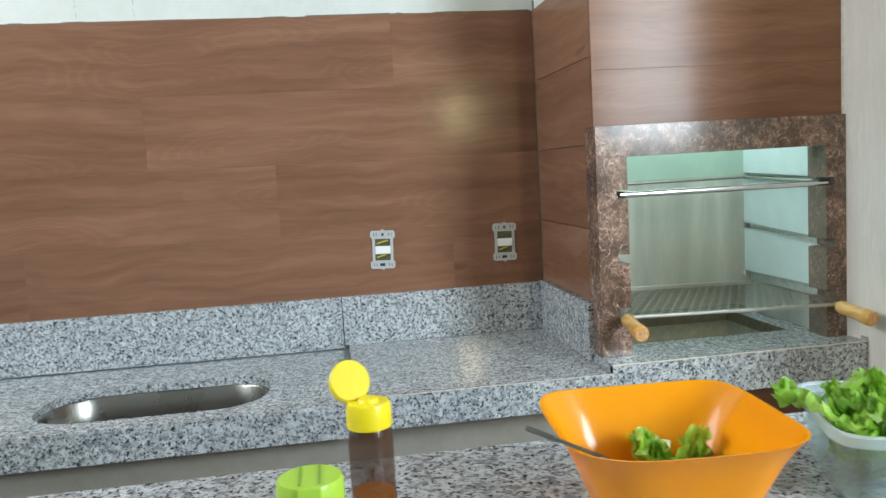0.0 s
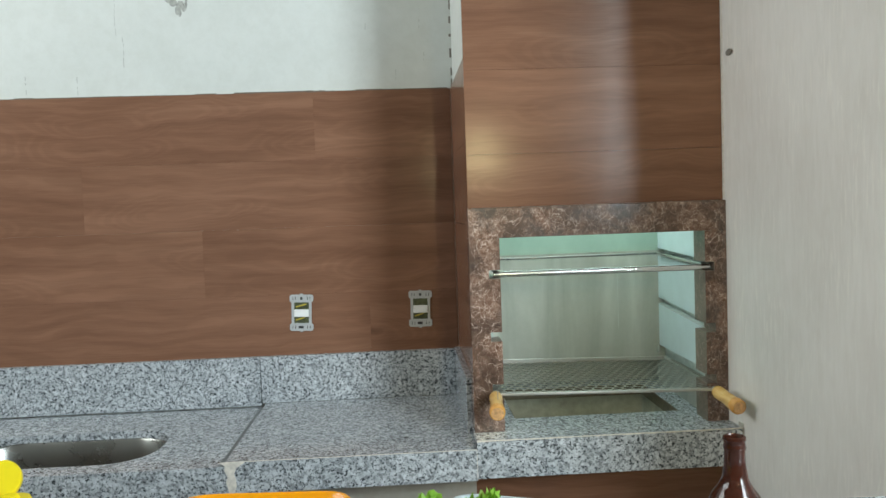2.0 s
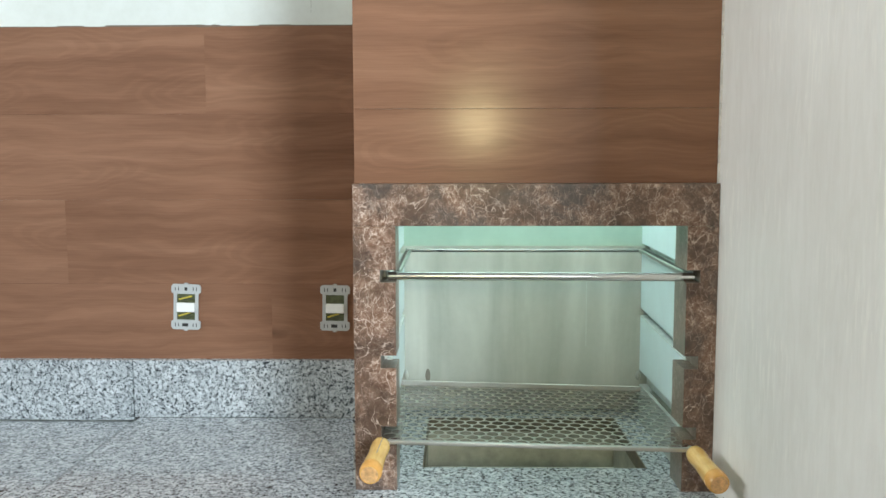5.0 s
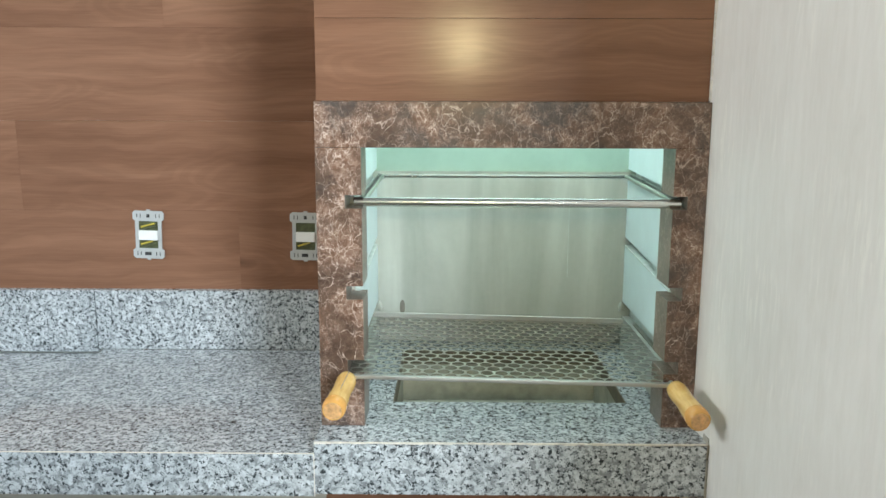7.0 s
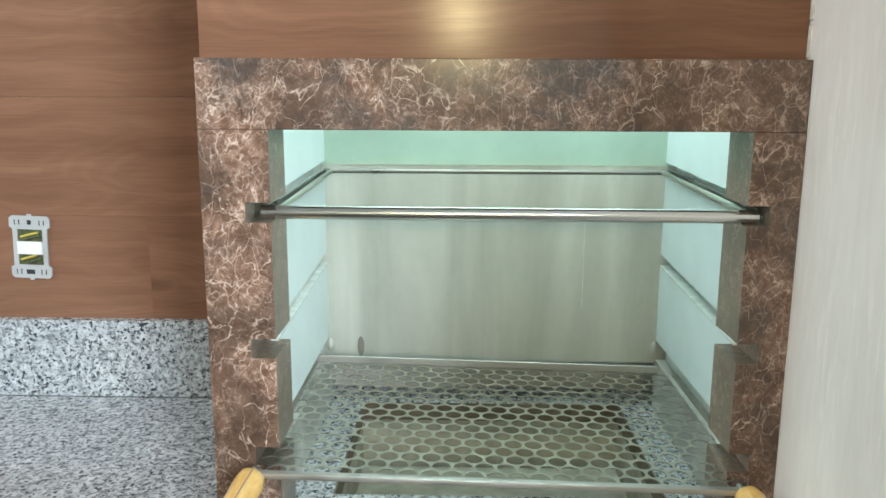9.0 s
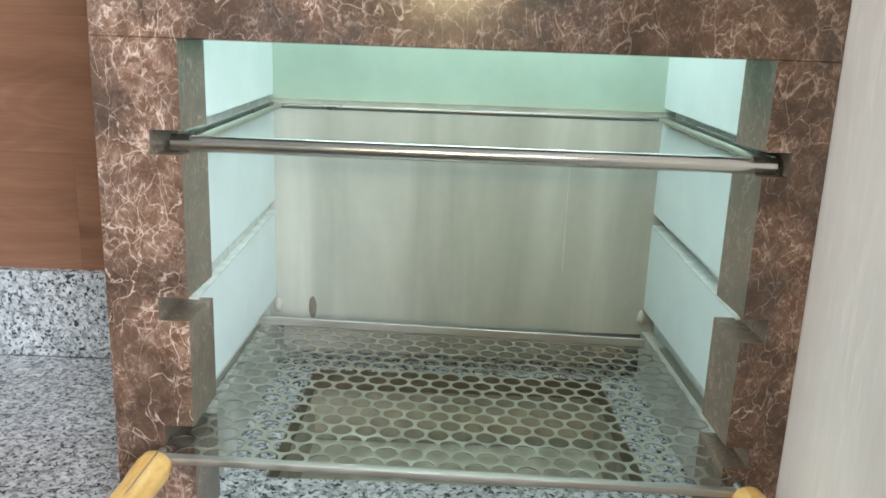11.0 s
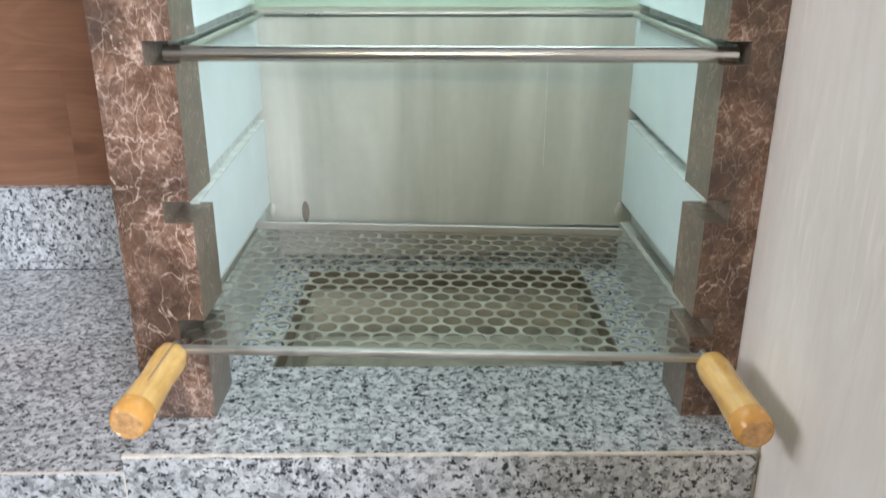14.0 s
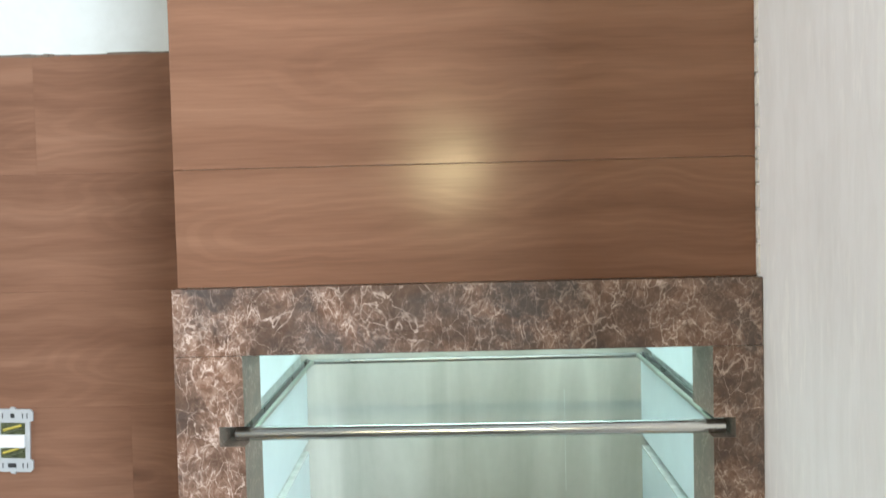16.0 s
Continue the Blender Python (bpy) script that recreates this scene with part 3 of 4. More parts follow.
part("smudge", smudge, SOOT, bbq, "dark rust smudge")
part("drip_line", B(1.1740, 1.1752, BY - 0.0003, BY + 0.0008, 1.095, 1.262), GROOVE, bbq, "thin pale dried drip")
for cx in (LX + 0.003, RX - 0.003):
    blob = lathe(bmesh.new(), [(0, -0.010), (0.004, -0.009), (0.0065, -0.003), (0.0055, 0.004), (0.003, 0.010), (0, 0.013)], 10, Matrix.Translation((cx, BY - 0.001, 1.026)))
    part("mortar_blob", blob, CEMENT, bbq, "pale mortar lump", True)

HX0, HX1, HY0, HY1 = 0.806, 1.246, 2.044, 2.364
slab = thing("barbecue_slab", "speckled grey granite slab with a rectangular ash opening", "granite slab")
part("top", slab_with_hole([(0.688, 1.864), (1.3415, 1.864), (1.3415, 2.436), (0.688, 2.436)], [(HX0, HY0), (HX1, HY0), (HX1, HY1), (HX0, HY1)], 0.900, 0.920), GRANITE, slab)
part("apron", B(0.688, 1.3375, 1.860, 1.880, 0.828, 0.9170, 0.0006), GRANITE, slab)
bm = bmesh.new()
x = 0.688
while x < 1.3375:
    w = random.uniform(0.006, 0.03)
    box(bm, x, min(x + w, 1.3375), 1.8594 + random.uniform(0, 0.0005), 1.8640, 0.9172 + random.uniform(0, 0.0016), 0.9202 + random.uniform(-0.0004, 0.0004))
    x += w
part("edge_joint", bm, PALE, slab, "whitish chipped joint along the edge")
bm = bmesh.new()
z = 0.825
while z < 0.918:
    h = random.uniform(0.006, 0.016)
    box(bm, 1.3377, 1.3418, 1.866 - random.uniform(0, 0.006), 1.885, z, z + h, 0.001)
    z += h
part("end_mortar", bm, ROUGHCAST, slab, "rough olive mortar at the wall end")
PITZ = 0.800
bm = bmesh.new()
box(bm, HX0 - 0.015, HX1 + 0.015, HY0 - 0.015, HY1 + 0.015, PITZ - 0.02, PITZ)
box(bm, HX0 - 0.015, HX0 - 0.0005, HY0 - 0.015, HY1 + 0.015, PITZ + 0.0005, 0.8995)
box(bm, HX1 + 0.0005, HX1 + 0.015, HY0 - 0.015, HY1 + 0.015, PITZ + 0.0005, 0.8995)
box(bm, HX0, HX1, HY0 - 0.015, HY0 - 0.0005, PITZ + 0.0005, 0.8995)
box(bm, HX0, HX1, HY1 + 0.0005, HY1 + 0.015, PITZ + 0.0005, 0.8995)
part("ash_pit", bm, PIT, slab, "olive cement ash pit")
# liner over the cut edge: brown stain, with the edge's shade in its colour
bm = bmesh.new()
for x0, x1, y0, y1 in ((HX0 + 0.0004, HX0 + 0.002, HY0 + 0.0004, HY1 - 0.0004), (HX1 - 0.002, HX1 - 0.0004, HY0 + 0.0004, HY1 - 0.0004), (HX0 + 0.0024, HX1 - 0.0024, HY1 - 0.002, HY1 - 0.0004)):
    box(bm, x0, x1, y0, y1, 0.8880, 0.9192)
part("opening_edge", bm, SHADED_EDGE, slab, "brown stained cut edge of the opening, darkened for its shade")

base = structure("barbecue_base", B(0.700, RIGHT - 0.001, 1.962, 1.985, 0.0005, 0.8275), ROUGHCAST, "low base wall faced with brown wood-look tiles", "base")
for z1 in (0.8270, 0.6215, 0.416, 0.2105):
    plank(0.636, PLANK_H - 0.002, (1.009, 1.953, z1 - PLANK_H / 2), 0, base)
part("corner_plaster", B(1.3285, RIGHT - 0.001, 1.940, 1.9615, 0.0005, 0.8275), SIDE, base, "pale plaster strip")

# perforated grill tray with two turned handles
tray = thing("grill_tray", "perforated steel grill tray with two varnished wooden handles", "grill tray", at=pose(1.014, 1.90, 1.0165, 0, 1.35, 0))
TW, TD, PITCH, HR = 0.273, 0.378, 0.0248, 0.0110
verts, faces = [], []
rows, n = int(TD / (PITCH * 0.866)) + 1, 12
hex_r = PITCH / math.sqrt(3)
for j in range(rows):
    cy = 0.010 + j * PITCH * 0.866
    for i in range(-12, 13):
        cx = (i + 0.5 * (j % 2)) * PITCH
        if cx < 0.010 - TW or cx > (TW + 0.010 if cy > 0.114 else TW - 0.010) or cy > TD - 0.006:
            continue
        b = len(verts)
        for k in range(n):
            a = radians(30 + 360 * k / n)
            far = hex_r if k % 2 == 0 else hex_r * 0.866
            verts += [(cx + far * math.cos(a), cy + far * math.sin(a), 0.0), (cx + HR * math.cos(a), cy + HR * math.sin(a), 0.0), (cx + HR * math.cos(a), cy + HR * math.sin(a), -0.0010)]
        for k in range(n):
            p, q = b + 3 * k, b + 3 * ((k + 1) % n)
            faces += [(p, q, q + 1, p + 1), (p + 1, q + 1, q + 2, p + 2)]
me = bpy.data.meshes.new("perforated_sheet")
me.from_pydata(verts, [], faces)
bm = bmesh.new()
bm.from_mesh(me)
bmesh.ops.remove_doubles(bm, verts=bm.verts, dist=0.0002)
bm.to_mesh(me)
bm.free()
me.materials.append(SHEET)
sheet = new("perforated_sheet", me)
sheet.parent = tray
tagged(sheet, "steel sheet with rows of round holes")
part("front_bar", B(-TW, TW, -0.006, 0.004, -0.0045, 0.0022, 0.0010, 2), BARGREY, tray, "", True)
part("back_bar", B(-TW, TW, TD - 0.001, TD + 0.003, -0.002, 0.0095, 0.0008), BARGREY, tray, "dull grey folded edge")
for s in (-1, 1):
    part("side_bar", B(s * TW - (-0.020 if s > 0 else 0.012), s * TW + (0.029 if s > 0 else 0.007), 0.112, TD - 0.005, -0.003, 0.0006, 0.0003), SHEET, tray, "plain sheet edge held in the groove")
    hm = Matrix.Translation((s * (TW - 0.001) + (0.005 if s > 0 else -0.001), 0.001, -0.006)) @ pose(0, 0, 0, 97, 0, s * 4.6) @ Matrix.Diagonal((0.98, 0.98, 0.91, 1))
    grip = part("handle", lathe(bmesh.new(), [(0, 0.002), (0.0135, 0.002), (0.0162, 0.006), (0.0174, 0.018), (0.0168, 0.036), (0.0160, 0.050), (0.0168, 0.068), (0.0182, 0.092), (0.0186, 0.112), (0.0180, 0.119), (0.0160, 0.1235), (0, 0.1238)], 28, hm), HANDLE, tray, "turned varnished wooden handle", True)
    part("handle_end", lathe(bmesh.new(), [(0, 0.1238), (0.0145, 0.1236), (0.0140, 0.1244), (0.004, 0.1243), (0.0035, 0.1225), (0, 0.1222)], 20, hm), HANDLE_END, grip, "bare end grain with a bolt hole")
    part("end_band", lathe(bmesh.new(), [(0.0184, 0.101), (0.0190, 0.104), (0.0192, 0.113), (0.0184, 0.1198), (0.0160, 0.1242), (0.0150, 0.1230), (0.0150, 0.101), (0.0184, 0.101)], 28, hm), BAND, grip, "orange-brown stained end ring", True)
    if s < 0:
        part("crack", rod(bmesh.new(), hm @ Vector((0.004, 0.0166, 0.008)), hm @ Vector((0.003, 0.0164, 0.078)), 0.0007, 6), SOOT, grip, "thin dark crack")
    part("tang", rod(bmesh.new(), (s * (TW - 0.001), 0.010, 0.0), (s * (TW - 0.001), -0.004, 0.0), 0.004), DULL, grip)

# upper rod frame
rack = thing("rod_rack", "polished steel rod rack resting in the upper slots", "grill rack")
part("front_rod", rod(bmesh.new(), (0.7500, 1.950, 1.3100), (1.2980, 1.950, 1.3085), 0.0078, 20), RODSTEEL, rack, "", True)
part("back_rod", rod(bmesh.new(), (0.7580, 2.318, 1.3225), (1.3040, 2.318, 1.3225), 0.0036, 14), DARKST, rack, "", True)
for x0, s in ((0.7600, 1), (1.2960, -1)):
    part("side_rod", rod(bmesh.new(), (x0 + s * 0.0085, 1.952, 1.3120), (x0 + s * 0.0085, 2.318, 1.3225), 0.0036, 10), DULL, rack, "", True)
    bm = B(x0 - 0.0016, x0 + 0.0016, 1.952, 2.318, 1.3060, 1.3180, 0.0005)
    for v in bm.verts:
        v.co.z += 0.0105 * (v.co.y - 1.952) / 0.366
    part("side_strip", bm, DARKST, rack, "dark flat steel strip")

# ---- granite worktop, splash, sink ----
CB = 2.4195
dry = thing("worktop", "polished speckled grey granite worktop beside the barbecue", "worktop")
part("top", B(0.092, 0.6872, 1.8618, CB, 0.824, 0.9000, 0.0004), GRANITE, dry)
part("apron", B(0.092, 0.6872, 1.860, 1.8615, 0.824, 0.8990, 0.0003), GRANITE, dry)
part("edge_joint", B(0.092, 0.6872, 1.8597, 1.8625, 0.8992, 0.9004), PALE, dry)
SZ = 0.889
SX0, SX1, SY0, SY1 = -0.645, -0.112, 1.925, 2.215
wet = thing("sink_worktop", "polished speckled grey granite worktop with an oval sink cutout", "worktop")
part("top", slab_with_hole([(-0.86, 1.862), (0.0905, 1.862), (0.0905, CB), (-0.86, CB)], rounded(SX0, SX1, SY0, SY1, 0.12, 10), 0.869, SZ), GRANITE, wet)
part("apron", B(-0.86, 0.0905, 1.860, 1.880, 0.813, 0.8885, 0.0006), GRANITE, wet)
end = thing("side_worktop", "speckled grey granite worktop end piece", "worktop")
part("top", B(-2.29, -0.8620, 1.862, CB, 0.872, 0.8920, 0.0008), GRANITE, end)
part("apron", B(-2.29, -0.8620, 1.860, 1.880, 0.813, 0.8715, 0.0006), GRANITE, end)
rnd = random.Random(8)
rim = [(0.103 + w + rnd.uniform(-0.003, 0.003), z) for w, z in ((-0.026, 0.9005), (0.034, 0.9012), (0.030, 0.893), (0.014, 0.886), (0.012, 0.872), (0.015, 0.858), (0.011, 0.843), (0.012, 0.828), (-0.004, 0.822), (-0.006, 0.838), (-0.010, 0.852), (-0.006, 0.866), (-0.011, 0.880), (-0.014, 0.892))]
part("end_joint", B(0.6869, 0.6882, 1.8592, 1.8604, 0.824, 0.9005), PALE, dry, "whitish joint line")
# thin dark strip paints the shade under the step between the two worktops
part("step_shade_strip", B(0.0750, 0.0915, 1.8625, CB, 0.8893, 0.8899), STEP_SHADE, wet, "dark strip painted as the shade of the worktop step")
part("cement_smear", prism(bmesh.new(), rim, 1.8584, 1.8602), PALE, dry, "pale cement smeared over the joint")
sink = thing("sink", "oval stainless steel sink bowl set under granite", "sink")
loops = []
for inset, z, r in ((-0.004, 0.868, 0.122), (0.0, 0.862, 0.12), (0.004, 0.80, 0.118), (0.010, 0.735, 0.112), (0.025, 0.712, 0.10), (0.06, 0.703, 0.07), (0.11, 0.700, 0.028)):
    loops.append([(x, y, z) for x, y in rounded(SX0 + inset, SX1 - inset, SY0 + inset, SY1 - inset, r, 10)])
part("basin", loft(bmesh.new(), loops), BASIN, sink, "", True)
part("drain", lathe(bmesh.new(), [(0, 0.7012), (0.028, 0.7012), (0.034, 0.7030), (0.040, 0.7022), (0.040, 0.7005), (0, 0.7005)], 24, Matrix.Translation(((SX0 + SX1) / 2, (SY0 + SY1) / 2, 0))), STEEL, sink, "", True)
SPT = 1.043
for a, b in ((-2.29, -0.905), (-0.903, 0.078), (0.080, 0.6765)):
    sp = thing("splashback", "speckled grey granite splashback along the tiled wall", "splashback", "splashbacks")
    part("panel", B(a, b, CB + 0.0005, BACK - 0.0005, 0.8925 if a < 0.05 else 0.9003, SPT, 0.0008), GRANITE, sp)
sp = thing("splashback", "short granite splashback on the barbecue side", "splashback", "splashbacks")
part("panel", B(0.6770, 0.6990, 1.992, BACK - 0.0005, 0.9003, SPT + 0.003, 0.0008), GRANITE, sp)
bm = B(-2.29, 0.060, 1.915, 1.940, 0.0005, 0.8125)
box(bm, 0.0602, 0.6912, 1.9455, 1.970, 0.0005, 0.8235)
structure("counter_base", bm, ROUGHCAST, "bare rough plaster base under the worktop", "base")

# ---- wall sockets without cover plates ----
def socket(x, z, tilt, open_wires):
    s = thing("wall_socket", "grey socket frame without cover, white switch module and loose wires" if open_wires else "grey socket frame without cover, white module, shaded wall", "socket", "wall sockets", pose(x, BACK, z, 0, tilt, 0))
    w, n = 0.036, 0.0305
    out = [(-w + 0.005, 0.056), (w - 0.005, 0.056), (w, 0.051), (w, 0.036), (n, 0.033), (n, -0.033), (w, -0.036), (w, -0.051), (w - 0.005, -0.056), (-w + 0.005, -0.056), (-w, -0.051), (-w, -0.036), (-n, -0.033), (-n, 0.033), (-w, 0.036), (-w, 0.051)]
    inn = [(-0.0225, 0.032), (0.0225, 0.032), (0.0225, -0.032), (-0.0225, -0.032)]
    bm = slab_with_hole(out, inn, 0.0006, 0.0042)
    bmesh.ops.transform(bm, matrix=pose(0, 0, 0, 90, 0, 0), verts=bm.verts)
    part("frame", bm, SUPPORT, s)
    part("box", B(-0.0225, 0.0225, -0.0012, -0.0006, -0.032, 0.032), BOXDARK, s, "dark open wall box")
    part("module", B(-0.0222, 0.0222, -0.0085, -0.0013, -0.0125, 0.0105, 0.0012), WHITEPL, s, "white switch module")
    for k, (xa, xb, zz) in enumerate(((-0.017, 0.015, 0.022), (-0.012, 0.018, 0.017), (-0.018, 0.010, -0.019), (-0.004, 0.019, -0.024))):
        if open_wires or k == 2:
            part("wire", rod(bmesh.new(), (xa, -0.0034, zz - 0.004), (xb, -0.0034, zz + 0.005), 0.0022, 8), WIRE if k % 2 == 0 else BOXDARK, s, "yellow wire" if k % 2 == 0 else "dark wire", True)
    for zz in (0.0445, -0.0445):
        sc = part("screw_hole", B(-0.0035 if zz > 0 else -0.009, 0.0035 if zz > 0 else 0.006, -0.0048, -0.0040, zz - 0.004, zz + 0.004, 0.0003), SLOT, s)
        for xx in (-0.026, -0.018, 0.018, 0.026):
            part("slot", B(xx - 0.0009, xx + 0.0009, -0.0046, -0.0040, zz - 0.0045, zz + 0.0045), SLOT, s)
        part("tab", B(-0.004, 0.004, -0.0040, -0.0008, math.copysign(0.0575, zz) - 0.0018, math.copysign(0.0575, zz) + 0.0018), SUPPORT, s)
    return s


socket(0.2095, 1.1725, 2.0, True)
socket(0.5760, 1.1700, 1.0, False)

# ---- island worktop and what stands on it ----
IZ = 1.052
island = thing("island_counter", "high island counter with a speckled grey granite top", "counter")
part("top", B(-1.35, RIGHT - 0.003, 0.36, 1.083, IZ - 0.035, IZ, 0.0015), GRANITE, island)
part("base", B(-1.25, RIGHT - 0.004, 0.52, 1.0, 0.0005, IZ - 0.0355), ROUGHCAST, island, "plastered base wall")


def superloop(a, b, e, z, lift=0.0, n=64, rot=0.0, c=(0, 0)):
    pts = []
    for k in range(n):
        t = 2 * math.pi * k / n
        ct, st = math.cos(t), math.sin(t)
        x = a * math.copysign(abs(ct) ** (2 / e), ct)
        y = b * math.copysign(abs(st) ** (2 / e), st)
        cr, sr = math.cos(rot), math.sin(rot)
        pts.append((c[0] + x * cr - y * sr, c[1] + x * sr + y * cr, z + lift * abs(math.sin(2 * t)) ** 1.5))
    return pts


bowl = thing("salad_bowl", "glossy orange square plastic salad bowl, nearly empty", "bowl", at=Matrix.Translation((0.355, 0.835, IZ + 0.0005)) @ Matrix.Rotation(radians(-4), 4, "Z") @ Matrix.Diagonal((1.11, 1.12, 1.01, 1)))
prof = [(0.050, 0.0), (0.054, 0.001), (0.066, 0.040), (0.080, 0.075), (0.0935, 0.100), (0.0955, 0.1015), (0.0930, 0.1012), (0.0775, 0.074), (0.0635, 0.040), (0.052, 0.006), (0.046, 0.0045)]
bm = loft(bmesh.new(), [superloop(r, r, 4.3 if r > 0.06 else 3.8, z, 0.002 * (z / 0.1) ** 2) for r, z in prof])
bm.faces.new([v for v in bm.verts][:64][::-1])
part("shell", bm, ORANGE, bowl, "", True)


def leaf(name, parent, m, w, h, ruffle, seed, inside=False, mat=LEAF, label=""):
    """A crumpled lettuce leaf, broad and ruffled at the rim."""
    rnd = random.Random(seed)
    bm = bmesh.new()
    nu, nv = 15, 12
    ph = [rnd.uniform(0, 6.28) for _ in range(5)]
    curl = rnd.uniform(-0.5, 0.6)
    grid = []
    for j in range(nv):
        v = j / (nv - 1)
        row = []
        width = w * (0.22 + 0.78 * math.sin(math.pi * min(1.0, 0.12 + 0.72 * v))) * (1.0 + 0.22 * math.sin(15 * v + ph[1]))
        for i in range(nu):
            u = 2 * i / (nu - 1) - 1
            edge = abs(u) ** 2 * 0.7 + v ** 3 * 0.8
            wave = ruffle * edge * (math.sin(7 * u + ph[0] + 4 * v) + 0.7 * math.sin(12 * v + ph[1] + 3 * u) + 0.5 * math.sin(19 * u + ph[2]))
            frill = 1.0 + 0.10 * math.sin(23 * v + 5 * u + ph[2])
            row.append(bm.verts.new((u * frill * width + 0.25 * wave, h * v - 0.15 * h * u * u + 0.10 * h * v * math.sin(11 * u + ph[4]) + 0.2 * wave, wave + curl * h * 0.45 * v * v + 0.12 * w * u * u + 0.004 * math.sin(9 * u + ph[3]) * math.sin(8 * v + ph[4]))))
        grid.append(row)
    for j in range(nv - 1):
        for i in range(nu - 1):
            bm.faces.new((grid[j][i], grid[j][i + 1], grid[j + 1][i + 1], grid[j + 1][i]))
    for f in bm.faces:
        f.smooth = True
    bmesh.ops.transform(bm, matrix=m, verts=bm.verts)
    for v in bm.verts if inside else ():
        f = (v.co.x / 0.055) ** 4 + (v.co.y / 0.071) ** 4
        if f > 1 and v.co.z < 0.072:
            v.co.x, v.co.y = v.co.x * f ** -0.25, v.co.y * f ** -0.25
        v.co.z = max(v.co.z, 0.003)
    ob = part(name, bm, mat, parent, label, True)
    return ob


left = thing("lettuce_leaves", "a few torn green lettuce leaves in the orange bowl", "lettuce", at=pose(0.384, 0.845, IZ + 0.006))
rnd = random.Random(5)
for k in range(17):
    x, y = rnd.uniform(-0.032, 0.045), rnd.uniform(-0.012, 0.042)
    leaf("leaf", left, pose(x, y, 0.008 + rnd.uniform(0.0, 0.034), rnd.uniform(15, 75), rnd.uniform(-30, 30), rnd.uniform(0, 360)), 0.013, 0.036, 0.005, 40 + k)
part("stalk", rod(bmesh.new(), (-0.022, 0.016, 0.012), (-0.012, 0.026, 0.060), 0.006, 10), STALK, left, "pale leaf rib", True)

fork = thing("fork", "thin steel fork resting over the bowl rim", "fork")
bm = rod(bmesh.new(), (0.272, 0.757, 1.152), (0.236, 0.785, 1.1635), 0.0018, 8)
rod(bm, (0.236, 0.785, 1.1635), (0.216, 0.800, 1.170), 0.0026, 8)
rod(bm, (0.272, 0.757, 1.152), (0.300, 0.782, 1.120), 0.0018, 8)
part("handle", bm, DARKST, fork, "", True)
bm = bmesh.new()
for d in (-0.004, 0.0, 0.004):
    rod(bm, (0.300 + d, 0.782 + d * 0.6, 1.120), (0.326 + d * 1.4, 0.805 + d, 1.085), 0.0011, 6)
part("tines", bm, DARKST, fork, "", True)

tub = thing("food_tub", "frosted see-through plastic tub full of lettuce", "food tub", at=pose(0.611, 0.876, IZ + 0.0005, 0, 0, -20) @ Matrix.Diagonal((0.94, 1.01, 1.02, 1)))
tp = [(0.058, 0.0), (0.061, 0.002), (0.066, 0.060), (0.0665, 0.061), (0.0720, 0.061), (0.0725, 0.070), (0.0705, 0.071), (0.0685, 0.0695), (0.0645, 0.058), (0.0590, 0.004), (0.056, 0.003)]
bm = loft(bmesh.new(), [superloop(r, r * 1.32, 5.2, z) for r, z in tp])
part("shell", bm, TUB, tub, "", True)
rp = [(0.0668, 0.0612), (0.0728, 0.0606), (0.0740, 0.0640), (0.0736, 0.0705), (0.0712, 0.0722), (0.0690, 0.0716), (0.0682, 0.0690)]
part("rim", loft(bmesh.new(), [superloop(r, r * 1.32, 5.2, z) for r, z in rp], False), TUBRIM, tub, "milky folded rim", True)
green = thing("lettuce_heap", "heap of fresh bright green lettuce filling the tub", "lettuce", at=pose(0.609, 0.872, IZ + 0.003, 0, 0, -20) @ Matrix.Scale(0.98, 4))
rnd = random.Random(11)
for k in range(46):
    a, r = rnd.uniform(0, 6.28), 0.055 * math.sqrt(rnd.random())
    z = rnd.uniform(0.004, 0.046)
    r *= 0.62
    leaf("leaf", green, pose(r * math.cos(a), 1.3 * r * math.sin(a), z, rnd.uniform(-5, 55), rnd.uniform(-30, 30), rnd.uniform(0, 360)), rnd.uniform(0.014, 0.022), rnd.uniform(0.026, 0.042), 0.0050, 100 + k, True)
for k in range(40):
    a, r = rnd.uniform(0, 6.28), 0.044 * math.sqrt(rnd.random())
    leaf("leaf", green, pose(r * math.cos(a) - 0.010, 1.1 * r * math.sin(a) - 0.022, rnd.uniform(0.040, 0.060) - 0.10 * max(0.0, r * math.cos(a)), rnd.uniform(-12, 52), rnd.uniform(-40, 40), rnd.uniform(0, 360)), rnd.uniform(0.013, 0.021), rnd.uniform(0.030, 0.050), 0.0066, 300 + k, True)
for x, y, z, rx, rz, size in ((-0.050, 0.020, 0.064, 20, 80, 1.3), (-0.054, 0.036, 0.068, 8, 70, 1.2), (-0.046, 0.000, 0.064, 25, 100, 1.1), (-0.004, 0.030, 0.062, 74, 10, 1.1), (0.004, 0.028, 0.068, 82, -30, 1.0), (-0.012, 0.026, 0.060, 66, 40, 0.9), (-0.030, 0.036, 0.058, 40, 20, 0.9), (0.026, -0.030, 0.062, 30, -60, 0.9)):
    leaf("leaf", green, pose(x, y, z, rx, 0, rz), 0.015 * size, 0.038 * size, 0.006, int(1000 * (x + y + z) + rx))

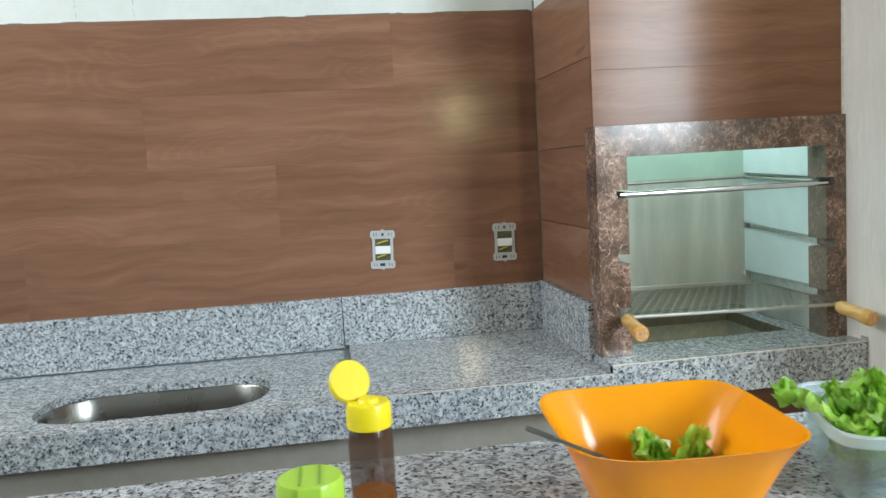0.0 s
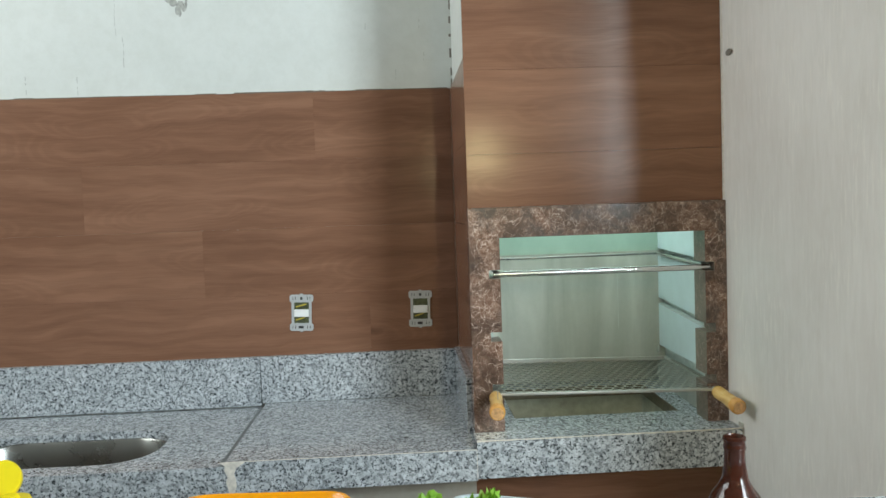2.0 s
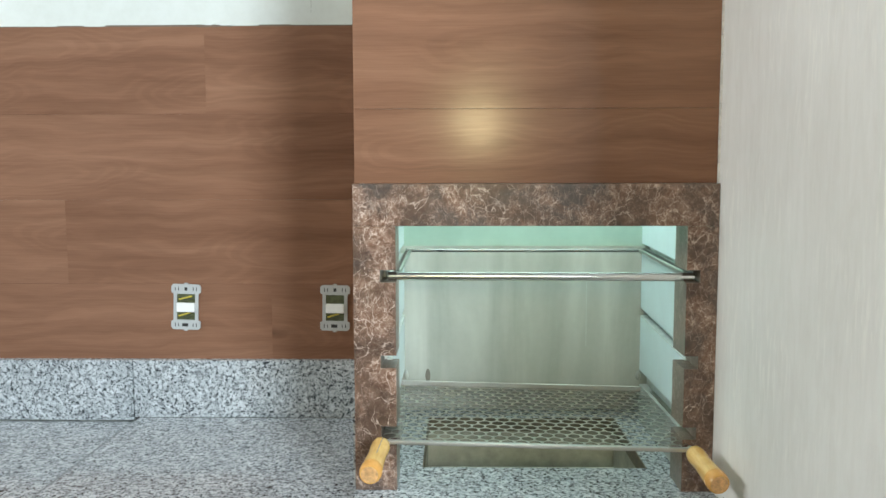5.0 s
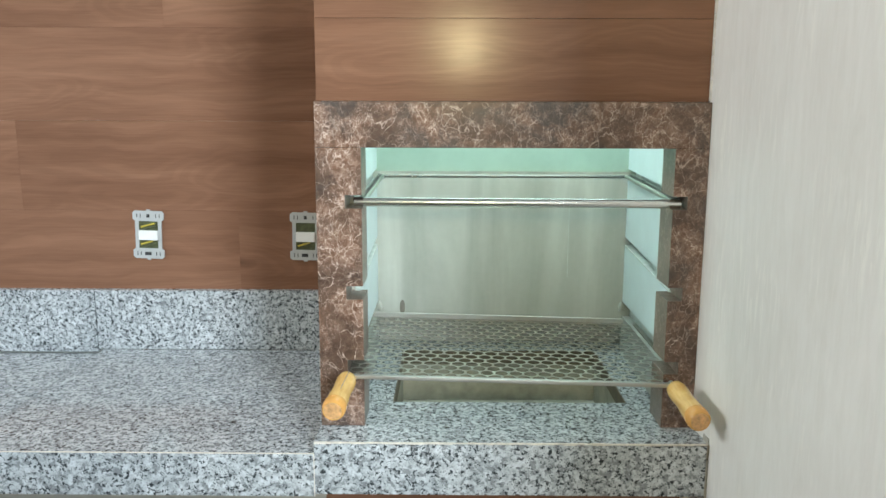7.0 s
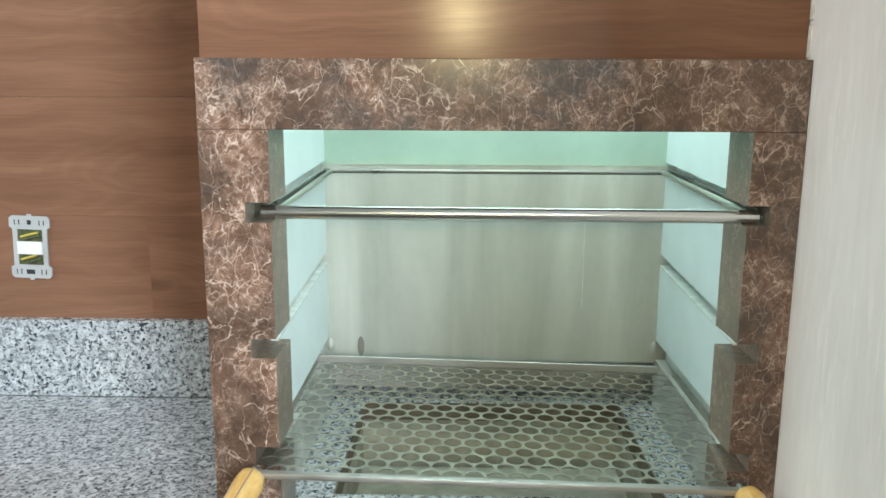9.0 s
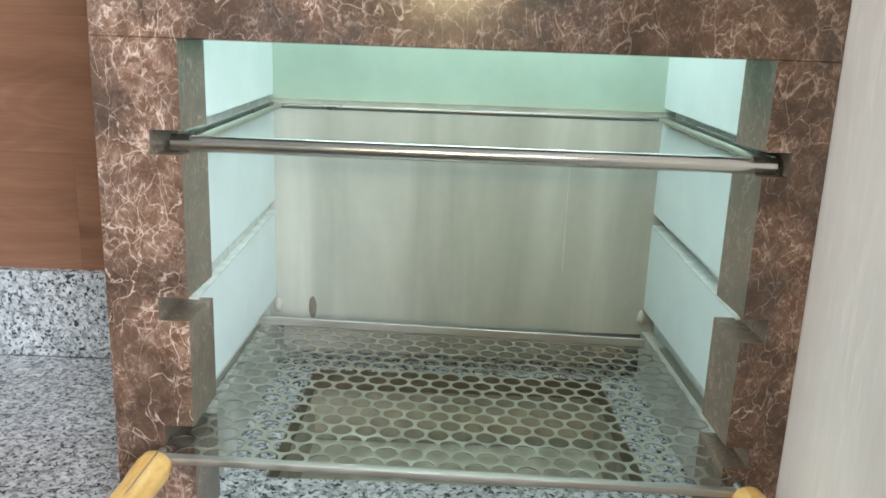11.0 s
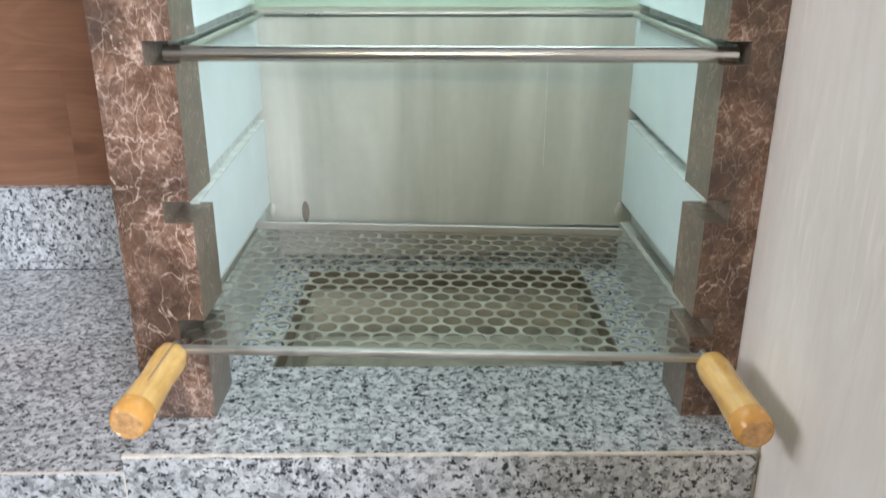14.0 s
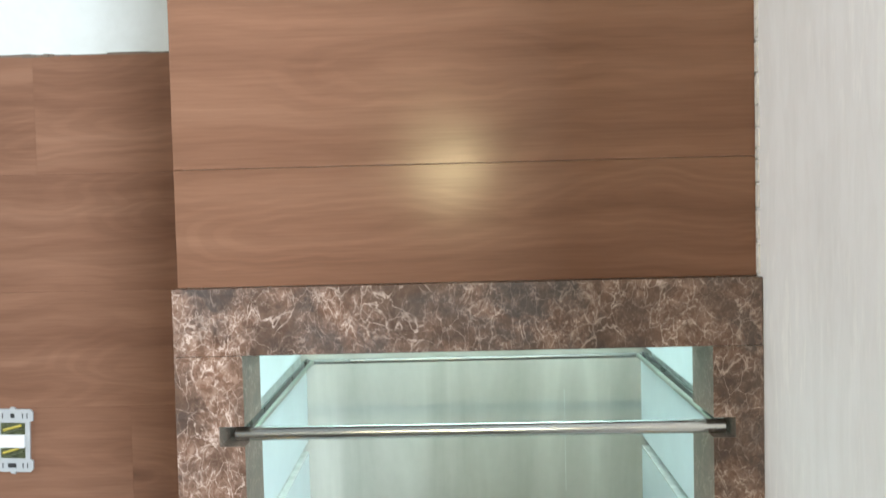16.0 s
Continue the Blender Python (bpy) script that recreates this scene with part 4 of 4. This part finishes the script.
bottle = thing("sauce_bottle", "small amber sauce bottle with an open yellow flip cap", "sauce bottle", at=Matrix.Translation((0.086, 0.905, IZ + 0.0004)) @ Matrix.Diagonal((0.91, 0.91, 0.965, 1)))
part("body", lathe(bmesh.new(), [(0, 0), (0.0215, 0), (0.0240, 0.003), (0.0240, 0.088), (0.0232, 0.096), (0.0205, 0.103), (0, 0.103)], 32), AMBER, bottle, "amber plastic bottle", True)
part("sauce", lathe(bmesh.new(), [(0, 0.0015), (0.0205, 0.0015), (0.0225, 0.004), (0.0225, 0.036), (0, 0.040)], 28), SAUCE, bottle, "orange-brown sauce inside", True)
cap = part("cap", lathe(bmesh.new(), [(0, 0.1032), (0.0238, 0.1032), (0.0243, 0.105), (0.0238, 0.124), (0.0222, 0.128), (0.012, 0.1285), (0.010, 0.132), (0.004, 0.1335), (0, 0.1335)], 32), YELLOW, bottle, "yellow screw cap", True)
part("flip_lid", lathe(bmesh.new(), [(0, 0), (0.0205, 0), (0.0222, 0.002), (0.0222, 0.009), (0.0208, 0.010), (0.0200, 0.003), (0, 0.003)], 32, Matrix.Translation((-0.017, 0.016, 0.147)) @ pose(0, 0, 0, 244, 0, 14)), YELLOW, cap, "open yellow flip lid", True)

jar = thing("spice_shaker", "small clear spice shaker with a lime green lid", "spice shaker", at=Matrix.Translation((0.030, 0.806, IZ + 0.0004)) @ Matrix.Diagonal((0.815, 0.815, 1.32, 1)))
part("body", lathe(bmesh.new(), [(0, 0), (0.0295, 0), (0.032, 0.003), (0.032, 0.052), (0.031, 0.055), (0.0298, 0.052), (0.0298, 0.004), (0, 0.003)], 32), CLEAR, jar, "clear plastic body", True)
part("powder", lathe(bmesh.new(), [(0, 0.004), (0.0292, 0.004), (0.0292, 0.047), (0.012, 0.049), (0, 0.0485)], 28), SPICE, jar, "beige powder", True)
lid = part("lid", lathe(bmesh.new(), [(0, 0.0555), (0.0345, 0.0555), (0.0350, 0.0575), (0.0345, 0.068), (0.0325, 0.071), (0, 0.0715)], 36), LIME, jar, "lime green lid", True)
for a in (-0.010, 0.010):
    part("flap_line", B(a - 0.0008, a + 0.0008, -0.024, 0.026, 0.0713, 0.0721), LIMED, lid)
part("grip", B(-0.012, 0.012, -0.036, -0.0335, 0.060, 0.0722, 0.001), LIME, lid)

carton = thing("skewer_carton", "small dark brown carton with white and yellow print", "carton", at=pose(0.735, 0.876, IZ + 0.0004, 0, 0, 12) @ Matrix.Diagonal((0.86, 0.86, 1.02, 1)))
CW, CH = 0.0165, 0.072
part("body", B(-CW, CW, -CW, CW, 0, CH, 0.0008), CARD, carton)
part("top_flap", prism(bmesh.new(), [(-CW, CH + 0.0004), (CW, CH + 0.0004), (CW * 0.6, CH + 0.005), (-CW * 0.6, CH + 0.005)], -CW, CW), CARD, carton, "folded brown top")
part("side_print", B(CW * -0.92, CW * 0.92, -CW - 0.0006, -CW - 0.0001, 0.004, 0.050), CARDW, carton, "white printed side")
part("picture_print", B(-CW - 0.0006, -CW - 0.0001, CW * -0.85, CW * 0.85, 0.010, 0.044), TAN, carton, "tan food picture")
for k, (zz, w) in enumerate(((0.058, 0.9), (0.0535, 0.7))):
    part("print_bar", B(-CW * w, CW * w, -CW - 0.0007, -CW - 0.0001, zz - 0.0016, zz + 0.0016), YELLOW, carton, "yellow print bar")
part("print_bar", B(-CW - 0.0007, -CW - 0.0001, -CW * 0.8, CW * 0.8, 0.051, 0.057), TAN, carton)
part("print_bar", B(-CW - 0.0007, -CW - 0.0001, -CW * 0.5, CW * 0.3, 0.0035, 0.0075), YELLOW, carton, "yellow print bar")
part("top_print", B(-0.005, 0.005, -0.006, 0.004, CH + 0.0051, CH + 0.0056), YELLOW, carton, "yellow print bar")

beer = thing("beer_bottle", "short brown glass beer bottle with a worn paper label", "bottle", at=Matrix.Translation((0.909, 0.919, IZ + 0.0004)) @ Matrix.Diagonal((0.90, 0.90, 0.98, 1)))
part("glass", lathe(bmesh.new(), [(0, 0.002), (0.024, 0.0), (0.0335, 0.003), (0.0352, 0.010), (0.0352, 0.060), (0.0345, 0.070), (0.0305, 0.080), (0.0225, 0.090), (0.0165, 0.101), (0.0140, 0.118), (0.0132, 0.134), (0.0140, 0.1365), (0.0146, 0.139), (0.0136, 0.1415), (0.0136, 0.146), (0.0148, 0.148), (0.0144, 0.151), (0.0118, 0.152), (0.0108, 0.150), (0.0108, 0.120), (0, 0.118)], 36), BEER, beer, "", True)
part("label", lathe(bmesh.new(), [(0.0356, 0.014), (0.0358, 0.014), (0.0358, 0.058), (0.0356, 0.058), (0.0356, 0.014)], 36), LABEL, beer, "scuffed grey-white label", True)

plate = thing("dinner_plate", "white china plate with pieces of grilled sausage", "plate", at=pose(1.131, 0.914, IZ + 0.0004))
part("dish", lathe(bmesh.new(), [(0, 0.003), (0.050, 0.003), (0.058, 0.005), (0.075, 0.012), (0.100, 0.016), (0.1015, 0.0175), (0.099, 0.0185), (0.074, 0.0145), (0.056, 0.0075), (0.048, 0.0060), (0, 0.0058)], 48), CHINA, plate, "", True)
rnd = random.Random(3)
food = thing("sausage_pieces", "browned glossy grilled sausage pieces on the plate", "food", at=pose(1.131, 0.914, IZ + 0.006))
for k in range(14):
    a, r = rnd.uniform(0, 6.28), 0.050 * math.sqrt(rnd.random())
    L = rnd.uniform(0.010, 0.018)
    m = pose(r * math.cos(a) - 0.010, r * math.sin(a), 0.009 + rnd.uniform(0, 0.012), rnd.uniform(50, 100), rnd.uniform(-20, 20), rnd.uniform(0, 360))
    part("piece", lathe(bmesh.new(), [(0, -L), (0.006, -L), (0.0095, -L * 0.75), (0.0105, 0), (0.0095, L * 0.75), (0.006, L), (0, L)], 14, m), MEAT, food, "", True)
